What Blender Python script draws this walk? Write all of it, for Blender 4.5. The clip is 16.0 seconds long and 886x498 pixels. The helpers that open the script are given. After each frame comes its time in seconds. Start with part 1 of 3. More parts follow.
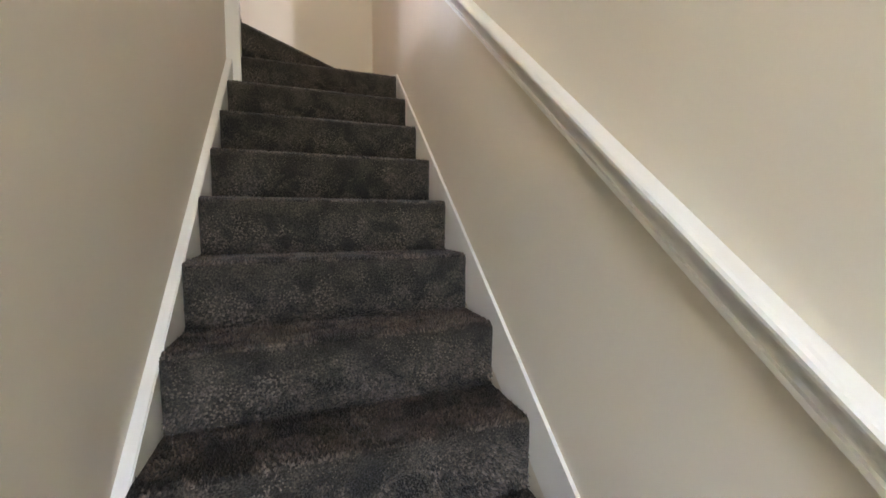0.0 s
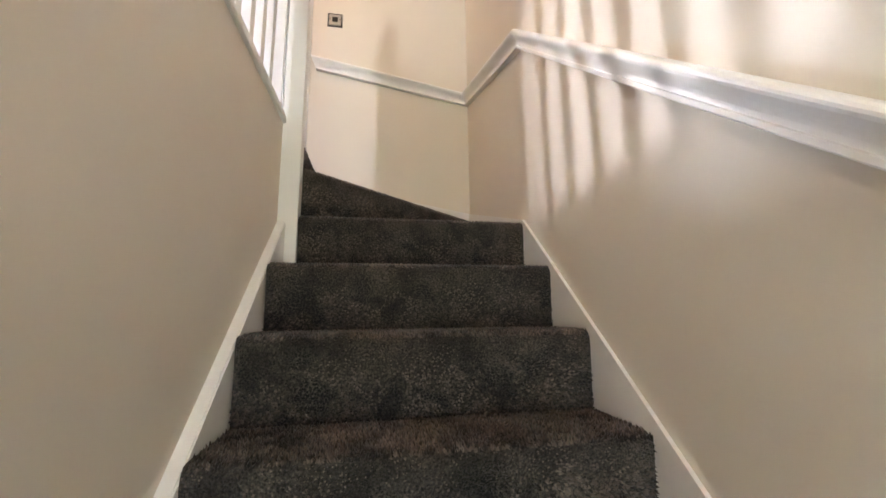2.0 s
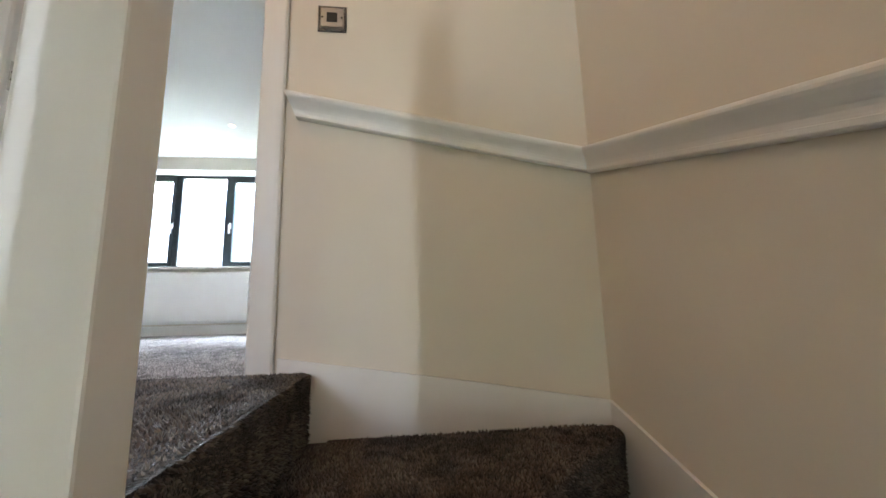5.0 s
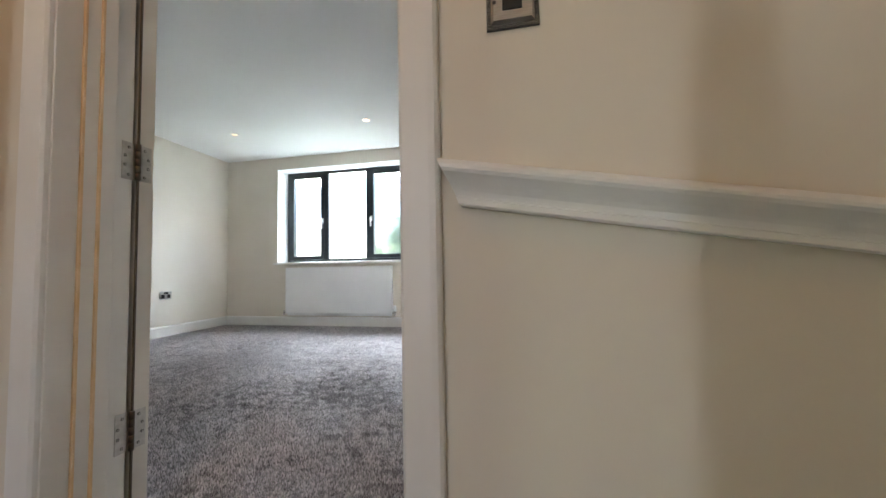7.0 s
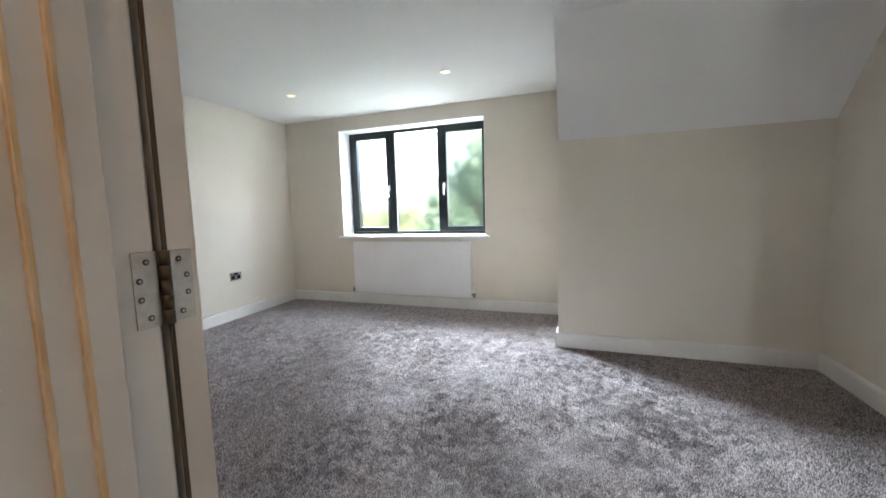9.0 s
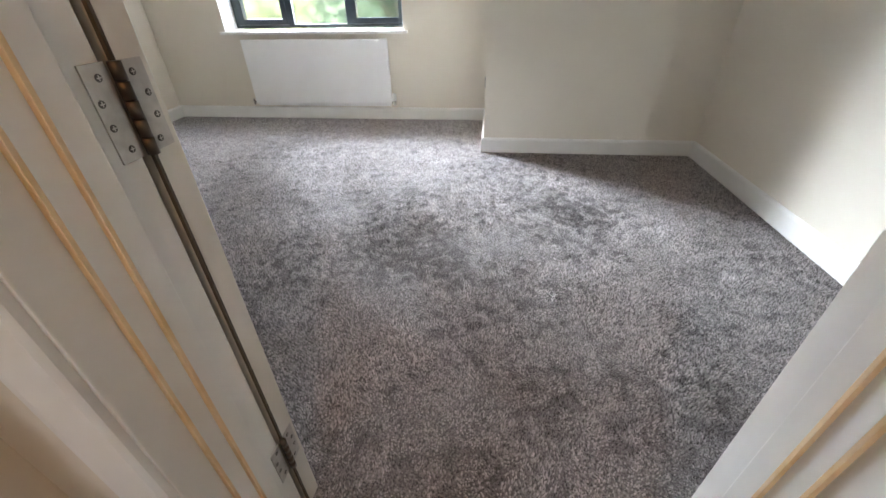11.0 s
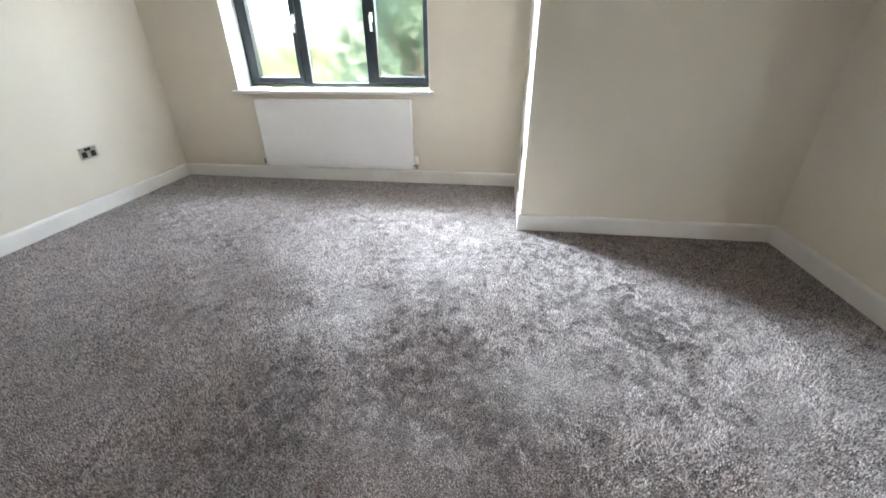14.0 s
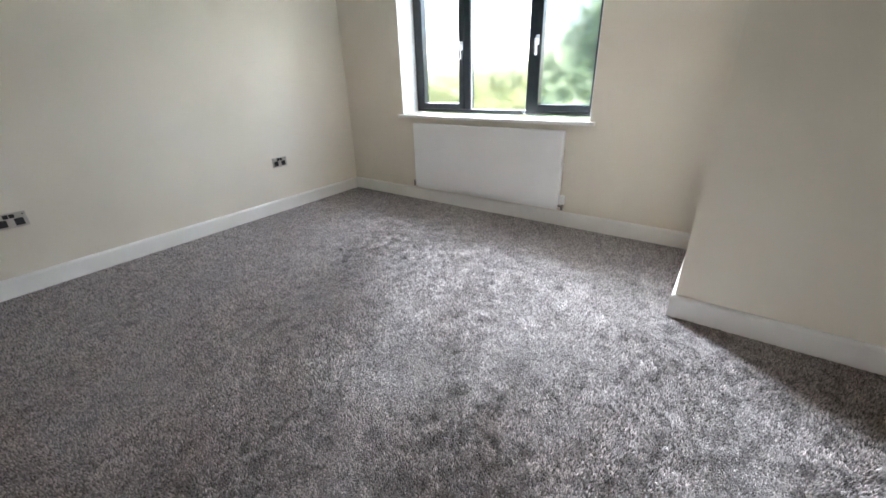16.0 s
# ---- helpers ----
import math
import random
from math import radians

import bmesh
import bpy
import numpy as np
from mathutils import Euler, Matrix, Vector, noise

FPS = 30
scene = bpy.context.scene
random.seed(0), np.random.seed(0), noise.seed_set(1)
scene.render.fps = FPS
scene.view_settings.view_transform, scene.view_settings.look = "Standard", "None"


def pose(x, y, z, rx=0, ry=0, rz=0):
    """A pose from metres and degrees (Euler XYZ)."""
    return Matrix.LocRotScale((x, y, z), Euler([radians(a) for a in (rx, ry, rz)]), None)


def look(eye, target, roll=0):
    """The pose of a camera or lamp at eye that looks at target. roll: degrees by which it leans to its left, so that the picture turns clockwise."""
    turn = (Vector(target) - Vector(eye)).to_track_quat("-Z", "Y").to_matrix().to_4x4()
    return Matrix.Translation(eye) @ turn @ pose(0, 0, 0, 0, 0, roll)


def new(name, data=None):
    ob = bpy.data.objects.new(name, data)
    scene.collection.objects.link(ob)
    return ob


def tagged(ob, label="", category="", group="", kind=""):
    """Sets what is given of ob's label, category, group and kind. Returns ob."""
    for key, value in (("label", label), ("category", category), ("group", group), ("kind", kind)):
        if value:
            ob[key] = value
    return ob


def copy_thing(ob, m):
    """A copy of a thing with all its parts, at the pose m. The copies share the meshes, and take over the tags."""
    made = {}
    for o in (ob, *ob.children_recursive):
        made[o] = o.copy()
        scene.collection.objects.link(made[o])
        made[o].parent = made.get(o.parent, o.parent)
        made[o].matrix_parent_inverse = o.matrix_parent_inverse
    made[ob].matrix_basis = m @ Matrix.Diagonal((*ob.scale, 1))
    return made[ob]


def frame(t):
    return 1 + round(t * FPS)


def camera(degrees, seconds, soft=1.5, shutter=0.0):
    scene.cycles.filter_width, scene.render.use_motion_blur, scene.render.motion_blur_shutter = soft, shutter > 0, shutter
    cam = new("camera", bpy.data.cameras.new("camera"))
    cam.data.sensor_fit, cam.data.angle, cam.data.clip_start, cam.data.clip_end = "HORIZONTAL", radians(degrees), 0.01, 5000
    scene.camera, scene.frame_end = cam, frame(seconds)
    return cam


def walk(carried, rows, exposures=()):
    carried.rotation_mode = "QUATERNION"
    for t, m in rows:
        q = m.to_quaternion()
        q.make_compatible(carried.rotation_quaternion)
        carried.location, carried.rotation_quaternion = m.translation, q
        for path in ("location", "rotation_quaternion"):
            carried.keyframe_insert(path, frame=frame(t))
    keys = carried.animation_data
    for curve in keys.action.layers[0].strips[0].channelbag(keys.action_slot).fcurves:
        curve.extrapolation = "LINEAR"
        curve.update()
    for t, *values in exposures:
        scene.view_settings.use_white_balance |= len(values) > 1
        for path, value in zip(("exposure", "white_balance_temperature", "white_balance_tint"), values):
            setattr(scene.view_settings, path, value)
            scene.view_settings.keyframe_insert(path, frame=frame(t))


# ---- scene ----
cam = camera(98.0, 16.0)

PATH = [
    (0, (-0.531, -3.066, -1.149), (0.148, -1.19, -1.289), 0.0),
    (0.5, (-0.536, -2.841, -1.075), (-0.048, -0.902, -1.041), -0.0),
    (1, (-0.507, -2.552, -0.93), (-0.096, -0.602, -0.758), -0.2),
    (1.5, (-0.528, -2.331, -0.782), (-0.154, -0.385, -0.514), -0.3),
    (2, (-0.546, -2.164, -0.647), (-0.204, -0.222, -0.314), -0.6),
    (2.5, (-0.541, -1.999, -0.476), (-0.21, -0.061, -0.109), -0.8),
    (3, (-0.576, -1.798, -0.312), (-0.264, 0.142, 0.06), -1.2),
    (3.5, (-0.552, -1.625, -0.146), (-0.246, 0.314, 0.238), -1.2),
    (3.7, (-0.559, -1.571, -0.092), (-0.266, 0.37, 0.294), -1.4),
    (5.8, (-0.668, -0.915, 0.42), (-0.587, 1.069, 0.66), -0.9),
    (6, (-0.688, -0.887, 0.481), (-0.685, 1.102, 0.698), -0.9),
    (6.5, (-0.743, -0.768, 0.529), (-0.946, 1.215, 0.691), -0.9),
    (7, (-0.805, -0.649, 0.671), (-1.234, 1.302, 0.781), -1.1),
    (7.5, (-0.865, -0.528, 0.819), (-1.495, 1.369, 0.888), -1.2),
    (8, (-1.008, -0.335, 0.88), (-1.759, 1.518, 0.899), -1.3),
    (8.5, (-1.172, -0.24, 0.979), (-1.924, 1.613, 0.919), -1.4),
    (9, (-1.311, -0.171, 1.077), (-1.983, 1.702, 0.879), -1.6),
    (9.5, (-1.401, -0.179, 1.093), (-1.93, 1.704, 0.675), -1.8),
    (10, (-1.426, -0.207, 1.091), (-1.813, 1.634, 0.412), -1.8),
    (10.2, (-1.431, -0.21, 1.086), (-1.766, 1.599, 0.303), -1.8),
    (12.3, (-1.462, -0.226, 1.118), (-1.592, 1.279, -0.193), -0.3),
    (12.5, (-1.447, -0.173, 1.129), (-1.596, 1.352, -0.155), -0.6),
    (13, (-1.497, 0.023, 1.141), (-1.674, 1.63, -0.037), -0.6),
    (13.5, (-1.557, 0.171, 1.153), (-1.772, 1.866, 0.114), -0.7),
    (14, (-1.645, 0.351, 1.152), (-1.901, 2.098, 0.214), -0.6),
    (14.5, (-1.703, 0.501, 1.161), (-2.059, 2.265, 0.288), -0.9),
    (15, (-1.703, 0.608, 1.168), (-2.193, 2.349, 0.313), -1.3),
    (15.5, (-1.582, 0.735, 1.166), (-2.359, 2.377, 0.328), -1.8),
    (16, (-1.41, 0.885, 1.129), (-2.5, 2.348, 0.31), -1.8),
]
ROWS = [(t, look(eye, target, roll)) for t, eye, target, roll in PATH]
walk(cam, ROWS, [(0, 4.95, 6450, 20), (1.5, 5.15, 6500, 20), (3.5, 5.05, 6150, 17), (5.8, 3.95, 6300, 11), (7, 3.8, 6400, 14), (8, 3.8, 6350, 14), (9, 3.75, 6450, 16), (10, 3.75, 6650, 17), (12.5, 4.45, 6550, 12), (14.5, 3.85, 6650, 15), (16, 3.65, 6650, 16)])

# ---- world, sun, large lights, exposure ----
world = bpy.data.worlds.new("sky")
scene.world = world
world.use_nodes = True
wn = world.node_tree.nodes
sky = wn.new("ShaderNodeTexSky")
sky.sky_type = "NISHITA"
sky.sun_disc = False
sky.sun_elevation, sky.sun_rotation = radians(46), radians(113)
world.node_tree.links.new(sky.outputs[0], wn["Background"].inputs[0])
wn["Background"].inputs[1].default_value = 0.15

sun_data = bpy.data.lights.new("sun", "SUN")
sun_data.energy, sun_data.angle, sun_data.color = 4.5, radians(0.5), (1.0, 0.95, 0.88)
sun = new("sun", sun_data)
sun.matrix_world = look((0, 0, 10), (-0.70, 0.30, 9.20))


def area(name, energy, colour, m, sx, sy):
    d = bpy.data.lights.new(name, "AREA")
    d.shape, d.size, d.size_y, d.energy, d.color = "RECTANGLE", sx, sy, energy, colour
    ob = new(name, d)
    ob.matrix_world = m
    return ob


def spot(name, energy, colour, m, angle=120, radius=0.03):
    d = bpy.data.lights.new(name, "SPOT")
    d.energy, d.color, d.spot_size, d.spot_blend, d.shadow_soft_size = energy, colour, radians(angle), 0.6, radius
    ob = new(name, d)
    ob.matrix_world = m
    return ob


WARM = (1.0, 0.49, 0.16)
DAY = (0.93, 0.96, 1.0)
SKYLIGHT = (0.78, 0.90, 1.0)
area("landing_window_light", 1.6, DAY, look((-2.35, -4.36, 1.25), (-0.6, -0.5, 0.2)), 0.15, 1.1)
side = area("landing_doorway_light", 0.45, DAY, look((-3.08, -0.85, 0.95), (0, -1.25, 0.25)), 0.085, 0.22)
side.data.spread = radians(80)
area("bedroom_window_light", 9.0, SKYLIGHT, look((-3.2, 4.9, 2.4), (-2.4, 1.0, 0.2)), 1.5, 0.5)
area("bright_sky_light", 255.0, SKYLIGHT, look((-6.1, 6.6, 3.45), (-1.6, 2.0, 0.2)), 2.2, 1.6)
area("hall_door_light", 1.6, DAY, look((-1.0, -4.92, -1.1), (-0.5, -2.5, -1.2)), 0.9, 1.6)
LANDING_SPOTS = [(-1.45, -0.75), (-0.45, -1.9), (-1.7, -3.0)]
ROOM_SPOTS = [(-3.89, 2.90), (-2.35, 2.90), (-2.34, 0.95)]
for (sx, sy), power in zip(LANDING_SPOTS, (1.15, 0.24, 0.35)):
    spot("landing_downlight_lamp", power, WARM, look((sx, sy, 2.375), (sx, sy, 0)), 140)
for sx, sy in ROOM_SPOTS:
    spot("room_downlight_lamp", 0.2, WARM, look((sx, sy, 2.165), (sx, sy, 0)), 130)


# ---- materials ----
def material(name, colour, rough=0.5, metal=0.0, spec=0.5):
    m = bpy.data.materials.new(name)
    m.use_nodes = True
    b = m.node_tree.nodes["Principled BSDF"]
    b.inputs["Base Color"].default_value = (*colour, 1)
    b.inputs["Roughness"].default_value, b.inputs["Metallic"].default_value = rough, metal
    b.inputs["Specular IOR Level"].default_value = spec
    return m


def vary(m, colour_a, colour_b, scale, detail=3.0, lo=0.35, hi=0.65, stretch=(1, 1, 1), bumps=((250, 0.1, 0.001),), fine=None):
    """Two-scale colour noise between two colours, and bumps of (scale, strength, distance)."""
    nt = m.node_tree
    b = nt.nodes["Principled BSDF"]
    tc = nt.nodes.new("ShaderNodeTexCoord")
    mp = nt.nodes.new("ShaderNodeMapping")
    mp.inputs["Scale"].default_value = stretch
    nt.links.new(tc.outputs["Object"], mp.inputs[0])
    n = nt.nodes.new("ShaderNodeTexNoise")
    n.inputs["Scale"].default_value, n.inputs["Detail"].default_value = scale, detail
    nt.links.new(mp.outputs[0], n.inputs["Vector"])
    r = nt.nodes.new("ShaderNodeValToRGB")
    r.color_ramp.elements[0].position, r.color_ramp.elements[1].position = lo, hi
    r.color_ramp.elements[0].color, r.color_ramp.elements[1].color = (*colour_a, 1), (*colour_b, 1)
    nt.links.new(n.outputs["Fac"], r.inputs[0])
    out = r.outputs[0]
    if fine:
        fs, dark, light = fine
        n2 = nt.nodes.new("ShaderNodeTexNoise")
        n2.inputs["Scale"].default_value, n2.inputs["Detail"].default_value = fs, 2.0
        nt.links.new(mp.outputs[0], n2.inputs["Vector"])
        r2 = nt.nodes.new("ShaderNodeMapRange")
        r2.inputs["From Min"].default_value, r2.inputs["From Max"].default_value = 0.3, 0.7
        r2.inputs["To Min"].default_value, r2.inputs["To Max"].default_value = dark, light
        nt.links.new(n2.outputs["Fac"], r2.inputs["Value"])
        mx = nt.nodes.new("ShaderNodeVectorMath")
        mx.operation = "SCALE"
        nt.links.new(out, mx.inputs[0])
        nt.links.new(r2.outputs[0], mx.inputs["Scale"])
        out = mx.outputs[0]
    nt.links.new(out, b.inputs["Base Color"])
    last = None
    for s, strength, dist in bumps:
        nb = nt.nodes.new("ShaderNodeTexNoise")
        nb.inputs["Scale"].default_value, nb.inputs["Detail"].default_value = s, 3.0
        nt.links.new(mp.outputs[0], nb.inputs["Vector"])
        bp = nt.nodes.new("ShaderNodeBump")
        bp.inputs["Strength"].default_value, bp.inputs["Distance"].default_value = strength, dist
        nt.links.new(nb.outputs["Fac"], bp.inputs["Height"])
        if last:
            nt.links.new(last, bp.inputs["Normal"])
        last = bp.outputs[0]
    if last:
        nt.links.new(last, b.inputs["Normal"])
    return m


CREAM = vary(material("cream_wall_paint", (0.8, 0.74, 0.63), 0.62, 0, 0.35), (0.70, 0.645, 0.55), (0.74, 0.685, 0.59), 1.3, bumps=((9, 0.05, 0.01), (420, 0.12, 0.0006)))
CEIL = vary(material("white_ceiling_paint", (0.82, 0.82, 0.8), 0.85, 0, 0.2), (0.80, 0.80, 0.78), (0.83, 0.83, 0.81), 1.1, bumps=((7, 0.05, 0.01), (380, 0.1, 0.0005)))
WHITE = vary(material("white_satin_woodwork", (0.8, 0.79, 0.76), 0.38), (0.77, 0.755, 0.72), (0.82, 0.81, 0.78), 3.0, bumps=((30, 0.015, 0.002), (300, 0.05, 0.0004)))
LINING = vary(material("white_frame_paint", (0.78, 0.77, 0.73), 0.45), (0.74, 0.72, 0.67), (0.80, 0.79, 0.75), 5.0, stretch=(1, 1, 0.1), bumps=((60, 0.08, 0.001),))
DOORPAINT = vary(material("white_door_paint", (0.72, 0.69, 0.63), 0.5), (0.68, 0.65, 0.58), (0.74, 0.71, 0.65), 6.0, stretch=(1, 1, 0.15), bumps=((80, 0.1, 0.001),))
# warm lamp light on the stop edges, put into the colour
WARMLIT_EDGE = vary(material("warm_lit_edge", (0.75, 0.52, 0.28), 0.6), (0.72, 0.50, 0.26), (0.80, 0.62, 0.40), 14.0, bumps=((90, 0.1, 0.001),))
ANTHRACITE = vary(material("dark_window_frame", (0.012, 0.017, 0.02), 0.35), (0.010, 0.014, 0.017), (0.015, 0.021, 0.025), 20.0, bumps=((200, 0.05, 0.0004),))
RADWHITE = vary(material("radiator_enamel", (0.83, 0.83, 0.82), 0.3), (0.81, 0.81, 0.80), (0.84, 0.84, 0.83), 3.0, bumps=((60, 0.02, 0.0005),))
PLASTIC = material("white_plastic", (0.82, 0.82, 0.8), 0.35)
BLACKPL = material("black_insert", (0.012, 0.012, 0.012), 0.35)
STEEL = vary(material("brushed_steel", (0.52, 0.49, 0.45), 0.32, 1.0), (0.46, 0.43, 0.39), (0.56, 0.53, 0.49), 40.0, stretch=(1, 1, 12), bumps=((300, 0.05, 0.0002),))
HINGE = vary(material("satin_hinge_steel", (0.55, 0.53, 0.50), 0.42, 0.75), (0.50, 0.48, 0.45), (0.6, 0.58, 0.55), 60.0, bumps=((220, 0.06, 0.0002),))
BRONZE = material("dark_bronze_knuckle", (0.11, 0.09, 0.07), 0.35, 0.9)
SCREW = material("dark_screw_steel", (0.10, 0.095, 0.09), 0.4, 0.9)
CHROME = material("chrome_valve", (0.6, 0.58, 0.55), 0.2, 1.0)
# brown that stands in for the shade in the gap beside the door
GAPBROWN = material("brown_gap_shade", (0.09, 0.075, 0.055), 0.8)
DARKGAP = material("dark_gasket", (0.015, 0.013, 0.012), 0.8)
LAMPGLOW = bpy.data.materials.new("lamp_glow")
LAMPGLOW.use_nodes = True
lb = LAMPGLOW.node_tree.nodes["Principled BSDF"]
lb.inputs["Emission Color"].default_value, lb.inputs["Emission Strength"].default_value = (1, 0.66, 0.25, 1), 0.4

GLASS = bpy.data.materials.new("window_glass")
GLASS.use_nodes = True
gn = GLASS.node_tree
gb = gn.nodes["Principled BSDF"]
gb.inputs["Transmission Weight"].default_value, gb.inputs["Roughness"].default_value, gb.inputs["IOR"].default_value = 1.0, 0.10, 1.45


def carpet_material(name, a, b, tuft_dark, tuft_light, sheen, tuft=190, blotch=8.0, rough=0.75, spec=0.35):
    m = vary(material(name, a, rough, 0, spec), a, b, blotch, detail=6.0, lo=0.36, hi=0.64,
             bumps=((7, 0.2, 0.02), (tuft, 1.0, 0.010)), fine=(tuft, tuft_dark, tuft_light))
    p = m.node_tree.nodes["Principled BSDF"]
    p.inputs["Sheen Weight"].default_value, p.inputs["Sheen Roughness"].default_value = sheen, 0.45
    p.inputs["Sheen Tint"].default_value = (0.85, 0.85, 0.9, 1)
    return m


CARPET_STAIR = carpet_material("dark_stair_carpet", (0.022, 0.018, 0.0145), (0.062, 0.051, 0.042), 0.15, 2.1, 0.05, 240, 11.0)
CARPET_ROOM = carpet_material("grey_bedroom_carpet", (0.105, 0.091, 0.086), (0.225, 0.199, 0.190), 0.12, 2.1, 0.45, 185, 8.0, 0.55, 0.8)
GRASS = vary(material("lawn", (0.08, 0.13, 0.04), 0.9), (0.06, 0.10, 0.03), (0.11, 0.16, 0.05), 0.4, bumps=((8, 0.5, 0.05),))
BARK = vary(material("bark", (0.12, 0.09, 0.06), 0.9), (0.09, 0.065, 0.045), (0.16, 0.12, 0.09), 9, stretch=(1, 1, 0.2), bumps=((25, 0.6, 0.03),))
LEAF = vary(material("tree_leaf", (0.06, 0.11, 0.035), 0.55), (0.075, 0.12, 0.065), (0.12, 0.17, 0.10), 0.8, bumps=())
FARLEAF = vary(material("far_woods_leaf", (0.07, 0.11, 0.08), 0.7), (0.055, 0.09, 0.075), (0.09, 0.125, 0.09), 0.1, bumps=())
HEDGE = vary(material("hedge_leaf", (0.06, 0.10, 0.03), 0.6), (0.09, 0.13, 0.05), (0.17, 0.19, 0.08), 0.9, bumps=())


# ---- mesh helpers ----
def box_into(bm, x0, x1, y0, y1, z0, z1, bevel=0.0):
    r = bmesh.ops.create_cube(bm, size=1, matrix=Matrix.LocRotScale(((x0 + x1) / 2, (y0 + y1) / 2, (z0 + z1) / 2), None, (abs(x1 - x0), abs(y1 - y0), abs(z1 - z0))))
    if bevel:
        es = list({e for v in r["verts"] for e in v.link_edges})
        bmesh.ops.bevel(bm, geom=es, offset=bevel, segments=2, affect="EDGES", profile=0.6)
    return bm


def boxes(*items, bevel=0.0):
    bm = bmesh.new()
    for it in items:
        box_into(bm, *it, bevel=bevel)
    return bm


def cyl_into(bm, p0, p1, r0, r1=None, seg=16):
    p0, p1 = Vector(p0), Vector(p1)
    d = p1 - p0
    m = Matrix.Translation((p0 + p1) / 2) @ d.to_track_quat("Z", "Y").to_matrix().to_4x4()
    bmesh.ops.create_cone(bm, cap_ends=True, segments=seg, radius1=r0, radius2=r0 if r1 is None else r1, depth=d.length, matrix=m)
    return bm


def sweep(profile, rings):
    """A closed profile carried through rings; each ring maps (u, v) to a point."""
    bm = bmesh.new()
    loops = [[bm.verts.new(f(u, v)) for u, v in profile] for f in rings]
    n = len(profile)
    for a, b in zip(loops, loops[1:]):
        for i in range(n):
            bm.faces.new((a[i], a[(i + 1) % n], b[(i + 1) % n], b[i]))
    bm.faces.new(loops[0][::-1])
    bm.faces.new(loops[-1])
    bmesh.ops.recalc_face_normals(bm, faces=bm.faces)
    return bm


def link(name, bm, mat, smooth=False):
    me = bpy.data.meshes.new(name)
    bm.to_mesh(me)
    bm.free()
    if smooth:
        me.polygons.foreach_set("use_smooth", [True] * len(me.polygons))
    me.materials.append(mat)
    return new(name, me)


def part(name, bm, mat, parent, label="", smooth=False):
    ob = link(name, bm, mat, smooth)
    ob.parent = parent
    if label:
        ob["label"] = label
    return ob


def base(name, x=0, y=0, z=0):
    ob = new(name)
    ob.location = (x, y, z)
    return ob


def structure(name, bm, mat, label, category, smooth=False):
    return tagged(link(name, bm, mat, smooth), label, category, kind="structure")


# ---- the plan: stair wall faces, steps, bedroom ----
X_LEFT, LANDING = -0.87, 0.045
STAIR_L, STAIR_R = -0.842, -0.009
RISE, GOING = 0.1890, 0.2035
W1_Y, W1_Z, W2_Z = -0.840, -0.314, -0.127
BOTTOM = W1_Z - 11 * RISE
WALL_B = 0.174
RX0, RX1, RY1, CEIL_Z = -4.765, 0.135, 3.800, 2.195
KNEE_X, KNEE_Y, KNEE_Z, SLOPE_Y = -1.468, 2.862, 1.565, 2.300
DOOR_L, DOOR_R, DOOR_H = -1.852, -1.025, 2.02
WX0, WX1, WZ0, WZ1, WIN_Y = -4.005, -2.25, 0.805, 2.04, 4.02

# ---- structure ----
structure("wall_east", boxes((0, 0.12, -5.0, 0.0, BOTTOM - 0.1, 2.5)), CREAM, "cream painted plaster wall beside the carpeted stairs", "wall")
structure("wall_back", boxes((-4.9, DOOR_L - 0.03, 0, WALL_B, -0.25, 2.5), (DOOR_R + 0.03, 0.26, 0, WALL_B, BOTTOM - 0.1, 2.5),
                             (DOOR_L - 0.03, DOOR_R + 0.03, 0, WALL_B, DOOR_H + 0.03, 2.5)), CREAM, "cream painted wall with the bedroom doorway through it", "wall")
structure("wall_stair", boxes((X_LEFT - 0.06, X_LEFT, -5.0, -0.86, BOTTOM - 0.1, 0.006)), CREAM, "cream painted low wall between stairs and landing", "wall")
structure("wall_stair_end", boxes((X_LEFT - 0.06, X_LEFT, -0.86, -0.80, BOTTOM - 0.1, LANDING - 0.005)), CREAM, "cream painted end of the low wall at the newel", "wall")
structure("wall_under_winders", boxes((X_LEFT - 0.06, X_LEFT, -0.80, 0, BOTTOM - 0.1, W2_Z - 0.02)), CREAM, "cream painted wall below the winder steps", "wall")
structure("wall_landing_west", boxes((-2.75, -2.63, -4.5, -1.30, -0.25, 2.5), (-2.75, -2.63, -0.42, 0, -0.25, 2.5), (-2.75, -2.63, -1.30, -0.42, 2.05, 2.5)), CREAM, "cream painted landing wall with an open doorway", "wall")
structure("wall_side_room", boxes((-3.42, -3.30, -1.42, -0.30, -0.25, 2.5), (-3.30, -2.75, -1.42, -1.30, -0.25, 2.5), (-3.30, -2.75, -0.42, -0.30, -0.25, 2.5), (-3.30, -2.75, -1.30, -0.42, 2.3, 2.5), (-3.30, -2.63, -1.30, -0.42, -0.25, 0.02)), CREAM, "cream painted walls closing the side room", "wall")
# unseen stub, added to keep the side light off the wall beyond the newel
structure("wall_light_blocker", boxes((-2.63, -2.06, -0.868, 0, -0.25, 2.5)), CREAM, "cream painted unseen stub wall added to block the doorway light", "wall")
structure("wall_landing_south", boxes((-2.63, -2.52, -4.5, -4.38, -0.25, 2.5), (-2.18, 0, -4.5, -4.38, -0.25, 2.5), (-2.52, -2.18, -4.5, -4.38, -0.25, 0.65), (-2.52, -2.18, -4.5, -4.38, 1.85, 2.5)), CREAM, "cream painted landing end wall with narrow window opening", "wall")
